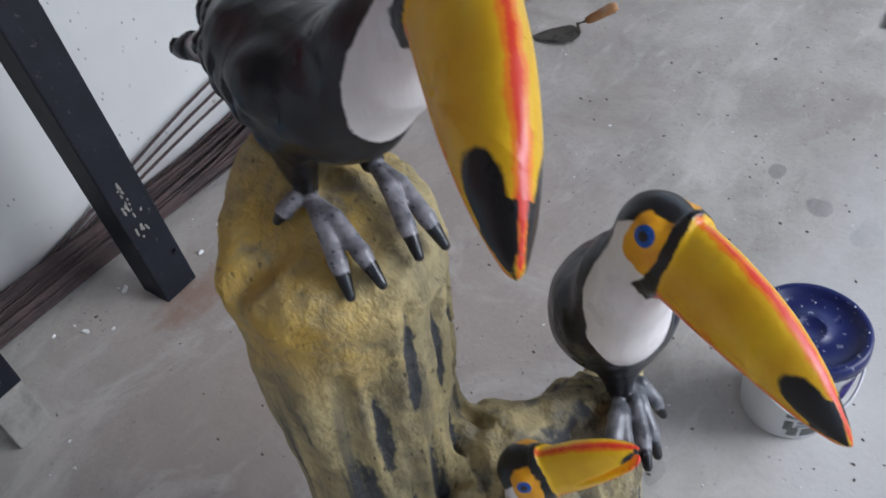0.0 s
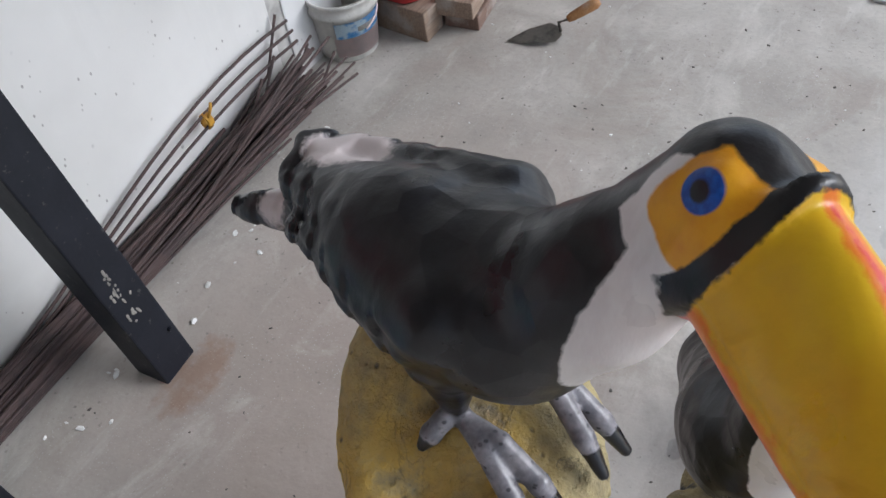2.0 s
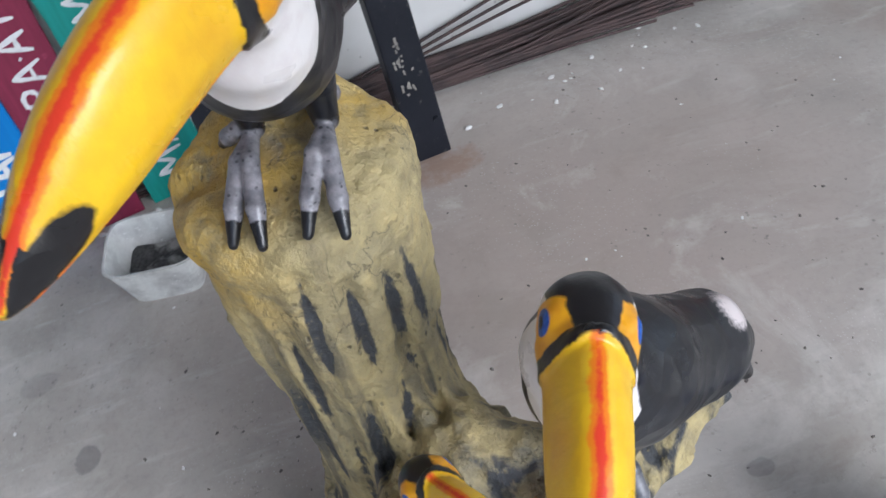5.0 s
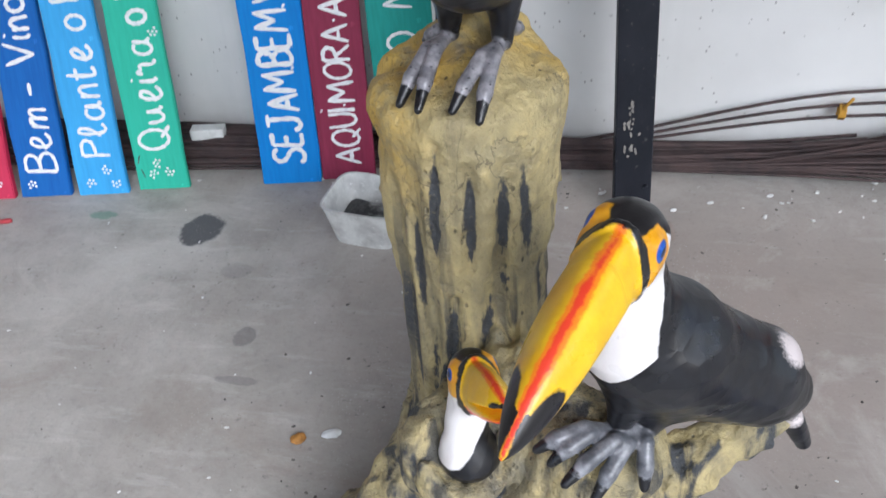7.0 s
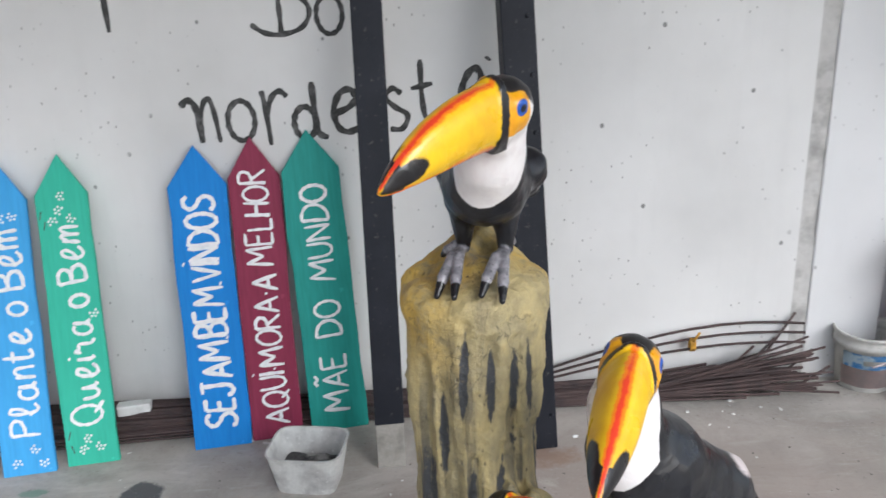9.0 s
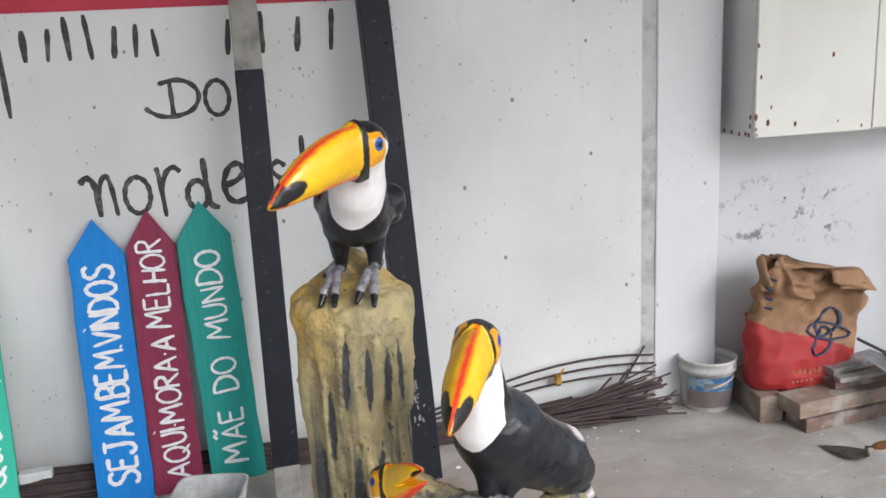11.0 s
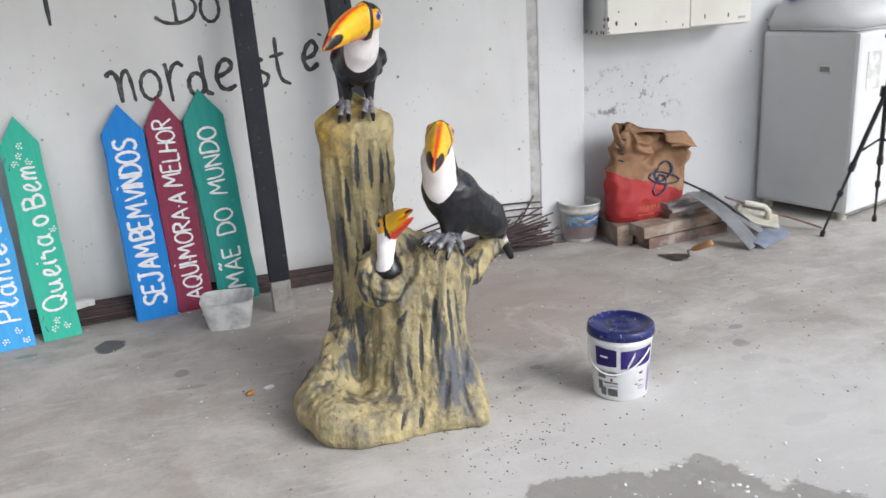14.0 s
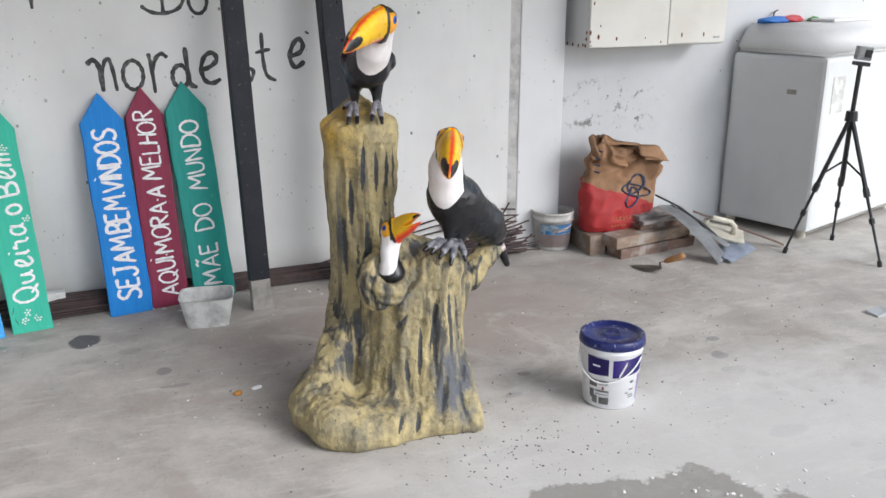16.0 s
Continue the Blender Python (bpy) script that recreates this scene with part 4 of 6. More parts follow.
        for path, r in self.toes:
            for (p0, r0), (p1, r1) in zip(zip(path, r), zip(path[1:], r[1:])):
                d = blend(d, limb(p, p0, p1, r0, r1), 0.0022)
        return d

    def scallops(self, q):
        """Overlapping rows of moulded feathers over the back and wings."""
        mid, axis = np.array(self.plume[0]), unit(self.plume[1])
        side = unit(np.cross(axis, (0, 0, 1)))
        up = np.cross(side, axis)
        o = q - mid
        along = o @ axis / 0.03
        row = np.floor(along)
        round_at = np.arctan2(o @ up, o @ side) * 0.075 / 0.034 + 0.5 * (row % 2) + 0.3 * lattice_noise(q * 14, 12)
        r = np.sqrt((along - row) ** 2 + (1.6 * (round_at - np.floor(round_at) - 0.5)) ** 2)
        return 0.0034 * np.clip(r, 0, 1.1) ** 2 * np.clip((along + 1.2) / 0.8, 0, 1) * np.clip((0.045 - o @ up) / 0.02, 0.12, 1)

    def paint(self, p):
        s = self.s
        u, v, w = self.local(p)
        a, y, x, half, wide = self.bill(u, v, w)
        front = self.base_u + 0.004 * s - 6 * (v - self.base_v) ** 2 / s
        away = np.sqrt(u * u + v * v + w * w) - 0.34 * s
        reach = ((np.abs(y) ** 2.3 + np.abs(x) ** 2.3) ** (1 / 2.3) - 1.12) * 0.03
        out = {"bill": np.maximum(front - u, np.maximum(away, reach)), "band": np.maximum(np.abs(u - front + 0.002 * s) - (0.0065 * s + np.minimum(0.14 * np.maximum(-(v - self.base_v), 0), 0.005 * s)), reach - 0.0035)}
        out["edge"] = np.maximum(np.where(y > 0, 1.2 - 2.2 * np.abs(x), 0.0) + 0.33 * a, np.clip(0.22 - y, 0, 2) ** 2 * 1.15) + 0.1 * a * a
        lo, hi = self.blot_at
        c = (lo + hi) / 2
        out["blot"] = (np.sqrt(((a - c) / ((hi - lo) / 2)) ** 2 + ((y - 0.28) / (0.58 + 0.25 * (a > c))) ** 2) - 1) * 0.02 * s
        out["blot"] = np.maximum(out["blot"], (0.24 - np.abs(x)) * 0.03 - 0.04 * (y < 0))
        eu, ev = u - self.eye_u, v - self.eye_v
        # orange face: a rounded patch round the eye, cut by the black crown above
        out["face"] = np.maximum((((eu - 0.008 * s) / 0.026) ** 4 + ((ev + 0.007 * s) / 0.029) ** 4) ** 0.25 * 0.026 - 0.026 * s, np.maximum(u - front, np.sqrt(u * u + v * v + w * w) - 0.07 * s))
        out["crown"] = np.maximum(np.maximum(np.abs(w) + 0.3 * np.maximum(0.0, u) - 0.021 * s, 0.012 * s - v), u - front)
        ring = np.sqrt(eu**2 + ev**2 + np.maximum(0.02 * s - np.abs(w), 0) ** 2)
        out["eye"], out["pupil"] = ring - 0.0108 * s, ring - 0.0055 * s
        white = np.full(len(p), 1.0, np.float32)
        for top, low, back, shift, floor_z, bow in self.whites:
            top, low, back = np.array(top), np.array(low), unit(back)
            ax = low - top
            t = np.clip((p - top) @ ax / (ax @ ax), -0.3, 1.2)
            off = p - top - t[:, None] * ax
            side = off @ np.cross(back, (0, 0, 1))
            white = np.minimum(white, np.maximum(off @ back - shift + self.taper * (0.4 * t + 0.6 * t * t), floor_z + bow * side**2 - p[:, 2]))
        cheek = np.maximum(np.maximum(-(u + 0.021 * s), v - 0.006 * s), np.sqrt(u * u + v * v + w * w) - 0.064 * s)
        white = np.minimum(white, cheek)
        white = np.maximum(white, np.where(u * u + v * v + w * w < (0.062 * s) ** 2, v - 0.008 * s + 1.1 * np.maximum(-u - 0.012 * s, 0), -1))
        out["white"] = np.maximum(white, np.where(u > front + 0.002, np.minimum(1, -reach), -1))
        rump = np.full(len(p), 1.0, np.float32)
        for c, r in self.rumps:
            rump = np.minimum(rump, ball(p, c, r))
        out["rump"] = rump
        foot, claw = np.full(len(p), 1.0), np.full(len(p), 1.0)
        for path, r in self.toes:
            for p0, p1, rr in zip(path, path[1:], r):
                foot = np.minimum(foot, limb(p, p0, p1, rr, rr) - 0.0015)
            end, before = np.array(path[-1]), np.array(path[-2])
            claw = np.minimum(claw, limb(p, end, before + 0.5 * (end - before), 0.009, 0.0085))
        out["foot"], out["claw"] = foot, claw
        out["bare"] = np.minimum(np.minimum(foot - 0.004, rump), np.sqrt(u * u + v * v + w * w) - 0.075 * s)
        return out


def toe(ankle, claw, lift=0.012, r=0.0082, over=None):
    """From the ankle over the edge to the claw."""
    a, c = np.array(ankle), np.array(claw)
    a, c = a + (0, 0, 0.004), c + (0, -0.002, 0.004)
    m1, m2 = a + 0.4 * (c - a) + (0, 0, lift + 0.003), a + 0.75 * (c - a) + (0, 0, lift * 0.8)
    return [tuple(a), tuple(m1), tuple(m2), tuple(c)], [r * 0.8, r, r * 1.05, r * 0.6]


def build_toucan(bird, lo, hi, step, label, at):
    me = moulded("toucan_statue", bird.field, lo, hi, step, TOUCAN, bird.paint)
    ob = new("toucan_statue", me)
    ob.location = at
    return tagged(ob, label, "statue", "toucans of the sculpture")


# the bird on top of the stump, its head turned aside
bird = Toucan((0.759, 0.64, 1.184), (-0.158, -0.15, -0.05), (0.6, 0.491, 1.104), 1.0, roll=-0.38)
bird.eye_u, bird.eye_v = 0.006, 0.006
bird.solids = [
    (limb, ((0.76, 0.652, 1.168), (0.748, 0.705, 1.088), 0.033, 0.044), 0.02),
    (limb, ((0.746, 0.71, 1.09), (0.742, 0.755, 1.04), 0.044, 0.056), 0.025),
    (ball, ((0.75, 0.80, 1.04), (0.066, 0.095, 0.059)), 0.03),
    (limb, ((0.757, 0.86, 1.042), (0.797, 0.965, 1.02), 0.048, 0.026), 0.03),
    (limb, ((0.792, 0.95, 0.995), (0.79, 1.045, 0.957), 0.026, 0.014), 0.02),
    (limb, ((0.702, 0.795, 1.058), (0.754, 0.945, 1.016), 0.031, 0.014), 0.01),
    (limb, ((0.703, 0.81, 1.028), (0.738, 0.90, 1.002), 0.023, 0.012), 0.01),
    (limb, ((0.8, 0.94, 1.035), (0.814, 0.98, 1.04), 0.018, 0.01), 0.012),
    (limb, ((0.808, 0.80, 1.05), (0.826, 0.97, 1.03), 0.034, 0.014), 0.012),
    (limb, ((0.812, 0.84, 1.02), (0.82, 0.94, 1.0), 0.028, 0.014), 0.012),
    (limb, ((0.714, 0.80, 0.995), (0.712, 0.797, 0.932), 0.024, 0.011), 0.02),
    (limb, ((0.776, 0.785, 0.995), (0.774, 0.773, 0.936), 0.024, 0.011), 0.02),
]
ankle_a, ankle_b = (0.711, 0.793, 0.926), (0.774, 0.77, 0.931)
bird.toes = [toe(ankle_a, (0.668, 0.716, 0.883), 0.014), toe(ankle_a, (0.692, 0.700, 0.886), 0.014), toe(ankle_b, (0.731, 0.69, 0.892), 0.012), toe(ankle_b, (0.76, 0.684, 0.884), 0.012),
             toe(ankle_a, (0.682, 0.81, 0.913), 0.006, 0.008), toe(ankle_b, (0.79, 0.82, 0.925), 0.006, 0.008)]
bird.whites = [((0.757, 0.644, 1.176), (0.742, 0.75, 1.03), (0.25, 0.95, 0.4), 0.022, 1.022, 19.0)]
bird.taper = 0.077
bird.plume = ((0.752, 0.82, 1.03), (0.14, 0.98, -0.08))
bird.rumps = [((0.808, 0.93, 1.052), (0.026, 0.04, 0.026)), ((0.79, 1.0, 0.985), (0.022, 0.02, 0.02))]
build_toucan(bird, (0.57, 0.46, 0.86), (0.88, 1.09, 1.25), 0.0027, "glossy black toucan statue with yellow bill perched on the stump top", SHIFT)

# the bird on the lower trunk
bird = Toucan((0.908, 0.556, 0.864), (-0.092, -0.22, -0.035), (0.816, 0.336, 0.802), 1.0, roll=-0.2, arch=0.02)
bird.eye_u, bird.eye_v = 0.008, 0.006
bird.solids = [
    (limb, ((0.910, 0.566, 0.85), (0.906, 0.588, 0.77), 0.034, 0.044), 0.02),
    (limb, ((0.906, 0.588, 0.77), (0.922, 0.607, 0.70), 0.044, 0.06), 0.025),
    (ball, ((0.95, 0.622, 0.665), (0.078, 0.068, 0.075)), 0.03),
    (limb, ((0.965, 0.63, 0.65), (1.075, 0.675, 0.575), 0.07, 0.054), 0.03),
    (limb, ((0.985, 0.632, 0.6), (1.085, 0.672, 0.535), 0.045, 0.036), 0.03),
    (limb, ((1.075, 0.675, 0.575), (1.118, 0.69, 0.535), 0.052, 0.034), 0.02),
    (limb, ((1.125, 0.692, 0.50), (1.163, 0.702, 0.42), 0.017, 0.012), 0.012),
    (limb, ((0.97, 0.592, 0.67), (1.08, 0.645, 0.575), 0.036, 0.022), 0.012),
    (limb, ((0.985, 0.665, 0.665), (1.09, 0.70, 0.575), 0.034, 0.02), 0.012),
    (limb, ((0.93, 0.60, 0.61), (0.918, 0.588, 0.55), 0.03, 0.012), 0.02),
    (limb, ((0.975, 0.615, 0.6), (0.955, 0.60, 0.545), 0.03, 0.013), 0.02),
]
ankle_a, ankle_b = (0.914, 0.586, 0.545), (0.95, 0.598, 0.54)
bird.toes = [toe(ankle_a, (0.828, 0.552, 0.542), 0.014, 0.0098), toe(ankle_a, (0.845, 0.54, 0.535), 0.014, 0.0098), toe(ankle_b, (0.862, 0.52, 0.526), 0.014, 0.0098), toe(ankle_b, (0.897, 0.523, 0.5), 0.016, 0.0098),
             toe(ankle_b, (0.952, 0.545, 0.5), 0.014, 0.0098)]
bird.whites = [((0.908, 0.56, 0.86), (0.922, 0.607, 0.69), (0.55, 0.8, 0.35), 0.02, 0.658, 22.0)]
bird.taper = 0.06
bird.rumps = [((1.1, 0.675, 0.61), (0.028, 0.026, 0.022)), ((1.135, 0.692, 0.482), (0.016, 0.018, 0.014))]
build_toucan(bird, (0.79, 0.31, 0.39), (1.19, 0.77, 0.93), 0.003, "glossy black toucan statue with white breast on the lower trunk", (0.003, -0.007, -0.001))

# the small bird looking out of the nest hole
bird = Toucan((0.752, 0.598, 0.602), (0.06, -0.116, 0.04), (0.812, 0.482, 0.658), 0.72, agape=0.011, blot=(0.72, 0.98), arch=0.012)
bird.eye_u, bird.eye_v = 0.004, 0.004
bird.solids = [(limb, ((0.752, 0.6, 0.595), (0.742, 0.578, 0.50), 0.024, 0.028), 0.02), (ball, ((0.747, 0.578, 0.472), (0.04, 0.04, 0.032)), 0.02)]
bird.whites = [((0.752, 0.6, 0.6), (0.742, 0.578, 0.48), (0.75, 0.55, 0.0), 0.03, 0.476, 10.0)]
build_toucan(bird, (0.68, 0.45, 0.42), (0.84, 0.66, 0.66), 0.0025, "small toucan statue with open yellow bill in the nest hole", SHIFT)


# ---- signs leaning on the wall ----
def flowers(spots, r):
    """Little flowers of white paint dots."""
    bm = bmesh.new()
    for x, z in spots:
        for k in range(6):
            a = k * math.pi / 3 + x * 40
            bmesh.ops.create_uvsphere(bm, u_segments=8, v_segments=5, radius=r * 0.36, matrix=Matrix.Translation((x + (k > 0) * r * math.cos(a), 0, z + (k > 0) * r * math.sin(a))) @ Matrix.Diagonal((1, 0.25, 1, 1)))
    return bm


def sign(label, paint, foot, tip, width, text, start, length, cap, seed, spots=(), marks=(), shoulder=0.115, wobble=0.05, gap=0.13, stroke=0.005):
    """A pointed board. foot and tip: middle of the foot's front edge, and the point, in the world."""
    f, t = Vector(foot), Vector(tip)
    up = (t - f).normalized()
    right = Vector((1, 0.16, 0))
    right = (right - right.dot(up) * up).normalized()
    m = Matrix.Translation(f) @ Matrix((right, up.cross(right), up)).transposed().to_4x4()
    high = (t - f).length
    ob = thing("pointed_sign", label, "sign", m, "painted signs along the wall")
    rng = random.Random(seed)
    left = [(-width / 2 + rng.uniform(-0.003, 0.003), z * (high - shoulder) / 8) for z in range(9)]
    rightside = [(width / 2 + rng.uniform(-0.003, 0.003), z * (high - shoulder) / 8) for z in range(9)]
    outline = left + [(0, high)] + rightside[::-1]
    bm = bmesh.new()
    face = bm.faces.new([bm.verts.new((x, 0, z)) for x, z in outline])
    made = bmesh.ops.extrude_face_region(bm, geom=[face])["geom"]
    bmesh.ops.translate(bm, vec=(0, 0.022, 0), verts=[g for g in made if isinstance(g, bmesh.types.BMVert)])
    bmesh.ops.bevel(bm, geom=[e for e in bm.edges if abs(e.verts[0].co.y - e.verts[1].co.y) < 1e-5], offset=0.003, segments=2, affect="EDGES")
    part("board", bm, paint, ob)
    for letters in lettering(text, length, cap, wobble, stroke, seed, gap=gap):
        bmesh.ops.transform(letters, matrix=Matrix.Translation((cap / 2, -0.0004, start)) @ Matrix(((0, -1, 0, 0), (0, 0, -1, 0), (1, 0, 0, 0), (0, 0, 0, 1))), verts=letters.verts)
        part("letter", letters, WHITE_INK, ob)
    for spot in spots:
        part("dot_flower", flowers([spot], 0.0105), WHITE_INK, ob, smooth=True)
    for x, z, a in marks:
        part("brush_mark", boxed((-0.0015, -0.0008, -0.012), (0.0015, 0.001, 0.012), Matrix.Translation((x, 0, z)) @ Euler((0, a, 0)).to_matrix().to_4x4()), BLACK_INK, ob)
    return ob


BLUE = sign_paint("bright_blue_paint", (0.003, 0.21, 0.6), (0.003, 0.165, 0.52))
WINE = sign_paint("wine_red_paint", (0.24, 0.022, 0.062), (0.18, 0.017, 0.048))
TEAL = sign_paint("teal_paint", (0.018, 0.29, 0.25), (0.014, 0.22, 0.19))
MINT = sign_paint("mint_green_paint", (0.04, 0.46, 0.32), (0.032, 0.39, 0.27))
SKY = sign_paint("light_blue_paint", (0.055, 0.36, 0.72), (0.045, 0.3, 0.62))
ROYAL = sign_paint("royal_blue_paint", (0.008, 0.12, 0.42), (0.006, 0.09, 0.34))
CRIMSON = sign_paint("crimson_paint", (0.54, 0.03, 0.085), (0.44, 0.024, 0.07))
sign("bright blue pointed board with white capitals leaning on the wall", BLUE, (0.05, 1.795, 0), (0.012, 2.015, 0.853), 0.162, "SEJAM.BEM.V\u0130NDOS", 0.06, 0.675, 0.085, 3, wobble=0.03, gap=0.11, stroke=0.0058)
sign("wine red pointed board with white capitals leaning on the wall", WINE, (0.205, 1.83, 0), (0.172, 2.03, 0.868), 0.147, "AQU\u0130\u00b7MORA\u00b7A MELHOR", 0.045, 0.75, 0.072, 4, wobble=0.04, gap=0.11, stroke=0.0046)
sign("teal pointed board with white capitals leaning on the wall", TEAL, (0.385, 1.865, 0), (0.334, 2.03, 0.883), 0.17, "M\u00c3E  DO  MUNDO", 0.06, 0.68, 0.075, 5, wobble=0.03, gap=0.15, stroke=0.0046)
sign("mint green pointed board with white script and dot flowers", MINT, (-0.31, 1.738, 0), (-0.374, 2.015, 0.843), 0.142, "Queira o Bem", 0.12, 0.56, 0.08, 6,
     [(-0.02, 0.045), (0.025, 0.05), (-0.005, 0.075), (-0.01, 0.73), (-0.03, 0.70), (0.02, 0.705), (0.0, 0.77), (0.05, 0.43)], [(-0.055, 0.09, 0.3), (-0.05, 0.05, -0.3), (-0.06, 0.72, 0.3), (-0.052, 0.69, 0.2)])
sign("light blue pointed board with white script and dot flowers", SKY, (-0.472, 1.698, 0), (-0.55, 2.015, 0.829), 0.14, "Plante o Bem", 0.11, 0.58, 0.08, 7,
     [(-0.03, 0.035), (0.04, 0.03), (0.02, 0.07), (-0.02, 0.76), (-0.03, 0.72), (0.0, 0.725), (0.03, 0.73)])
sign("royal blue pointed board with white script and dot flowers", ROYAL, (-0.636, 1.675, 0), (-0.70, 2.015, 0.831), 0.142, "Bem - Vindos", 0.07, 0.58, 0.08, 8, [(-0.035, 0.035), (-0.01, 0.74), (0.02, 0.70)], [(-0.06, 0.72, 0.2), (-0.055, 0.68, -0.2)])
sign("crimson pointed board with white script and dot flowers", CRIMSON, (-0.795, 1.645, 0), (-0.873, 2.015, 0.812), 0.142, "Que o resto Vem", 0.1, 0.63, 0.08, 9, [(-0.02, 0.04), (0.03, 0.045), (-0.03, 0.07)])


# ---- brush lettering on the wall ----
def wall_letter(*strokes, radius=0.0085, seed=1):
    """A letter from strokes given as x and height on the wall."""
    bm = brush(strokes, radius, random.Random(seed), lambda p: Vector((p.x, p.y, 0)), 0.2)
    bmesh.ops.transform(bm, matrix=pose(0, WALL_Y - 0.0005, 0, 90), verts=bm.verts)
    part("wall_letter", bm, BLACK_INK, wall_north, "black brush letter")


wall_letter([(-0.014, 0.958), (0.004, 0.975), (0.024, 0.962), (0.033, 0.92), (0.037, 0.852)], [(0.035, 0.91), (0.05, 0.965), (0.066, 0.978), (0.078, 0.94), (0.088, 0.852)], seed=2)
wall_letter(ring(0.153, 0.912, 0.038, 0.057), seed=3)
wall_letter([(0.216, 0.995), (0.224, 0.95), (0.232, 0.838)], [(0.226, 0.925), (0.244, 0.975), (0.268, 0.992), (0.288, 0.976)], seed=4)
wall_letter(ring(0.334, 0.9, 0.031, 0.045), [(0.359, 1.015), (0.364, 0.92), (0.372, 0.868), (0.398, 0.855)], seed=5)
wall_letter([(0.42, 0.922), (0.462, 0.94), (0.482, 0.966), (0.466, 0.99), (0.436, 0.978), (0.418, 0.932), (0.428, 0.884), (0.458, 0.868), (0.494, 0.884)], seed=6)
wall_letter([(0.612, 0.972), (0.588, 0.988), (0.566, 0.964), (0.594, 0.934), (0.628, 0.91), (0.612, 0.872), (0.576, 0.872)], seed=7)
wall_letter([(0.669, 1.066), (0.671, 0.96), (0.684, 0.892), (0.722, 0.868)], [(0.64, 0.985), (0.702, 0.998)], seed=8)
wall_letter([(0.788, 0.966), (0.828, 0.982), (0.842, 1.012), (0.824, 1.037), (0.798, 1.012), (0.784, 0.962), (0.806, 0.92), (0.846, 0.944)], [(0.859, 1.058), (0.864, 1.066)], radius=0.01, seed=9)
wall_letter([(0.286, 1.255), (0.288, 1.2), (0.289, 1.15)], [(0.252, 1.248), (0.31, 1.258), (0.354, 1.24), (0.37, 1.205), (0.346, 1.165), (0.29, 1.148), (0.242, 1.154), (0.206, 1.178)], radius=0.007, seed=10)
wall_letter(ring(0.424, 1.198, 0.036, 0.053), radius=0.007, seed=11)
# the name stays plain bars
rng = random.Random(5)
strokes = [(-0.115 + 0.063 * k, 1.33, 1.33 + (0.12 if k in (2, 3) else 0.09) * rng.uniform(0.9, 1.1)) for k in range(7)]
strokes += [(-0.181, 1.17, 1.43)] + [(0.47 + 0.105 * k, 1.325, 1.43 + 0.02 * (k % 2)) for k in range(5)]
for x, z0, z1 in strokes:
    bm = brush([[(x, z0), (x + rng.uniform(-0.012, 0.012), z1)]], 0.0085, rng, None, 0.2)
    bmesh.ops.transform(bm, matrix=pose(0, WALL_Y - 0.0005, 0, 90), verts=bm.verts)
    part("paint_bar", bm, BLACK_INK, wall_north, "black brush bar")


# ---- posts leaning on the wall ----
def post(foot, top, wide, deep, bare_low, bare_high, label, bolts=()):
    f, t = Vector(foot), Vector(top)
    up = (t - f).normalized()
    right = Vector((1, 0.05, 0))
    right = (right - right.dot(up) * up).normalized()
    m = Matrix.Translation(f) @ Matrix((right, up.cross(right), up)).transposed().to_4x4()
    ob = thing("leaning_post", label, "post", m, "posts against the wall")
    high = (t - f).length
    part("shaft", boxed((-wide / 2, 0, bare_low), (wide / 2, deep, bare_high), None, 0.004, 0.0015), POST, ob)
    if bare_low:
        part("bare_foot", boxed((-wide / 2 + 0.001, 0.001, 0), (wide / 2 - 0.001, deep - 0.001, bare_low), None, 0.004, 0.002), POST_BARE, ob, "unpainted grey foot")
    if bare_high < high:
        part("bare_top", boxed((-wide / 2 + 0.001, 0.001, bare_high), (wide / 2 - 0.001, deep - 0.001, high), None, 0.004, 0.002), POST_BARE, ob, "unpainted grey upper end")
    for x, z in bolts:
        bm = bmesh.new()
        bmesh.ops.create_cone(bm, segments=8, cap_ends=True, radius1=0.007, radius2=0.005, depth=0.008, matrix=pose(x, -0.003, z, 90))
        part("bolt", bm, POST, ob)
    return ob


post((0.543, 1.645, 0), (0.53, 2.0, 2.0), 0.082, 0.05, 0.125, 1.30, "black painted timber post with bare grey ends")
post_b = post((0.972, 1.70, 0), (0.89, 1.95, 2.0), 0.09, 0.082, 0.0, 2.02, "black painted timber post with bolts leaning on the wall", [(0.03, 0.1), (0.03, 0.9), (0.03, 1.05), (0.025, 1.2), (0.025, 1.35)])
part("collar", boxed((-0.058, -0.012, 1.52), (0.058, 0.094, 1.60), None, 0.005), POST, post_b)
rng = random.Random(31)
for k in range(3):
    bm = bmesh.new()
    for j in range(9):
        bmesh.ops.create_uvsphere(bm, u_segments=8, v_segments=4, radius=1.0, matrix=Matrix.Translation((rng.gauss(-0.01, 0.008), 0.0, rng.gauss(0.3 - 0.05 * k, 0.014))) @ Euler((0, rng.uniform(-0.5, 0.5), 0)).to_matrix().to_4x4() @ Matrix.Diagonal((rng.uniform(0.0015, 0.004), 0.0009, rng.uniform(0.003, 0.011), 1)))
    part("scuff", bm, POST_BARE, post_b, "pale scraped paint", True)

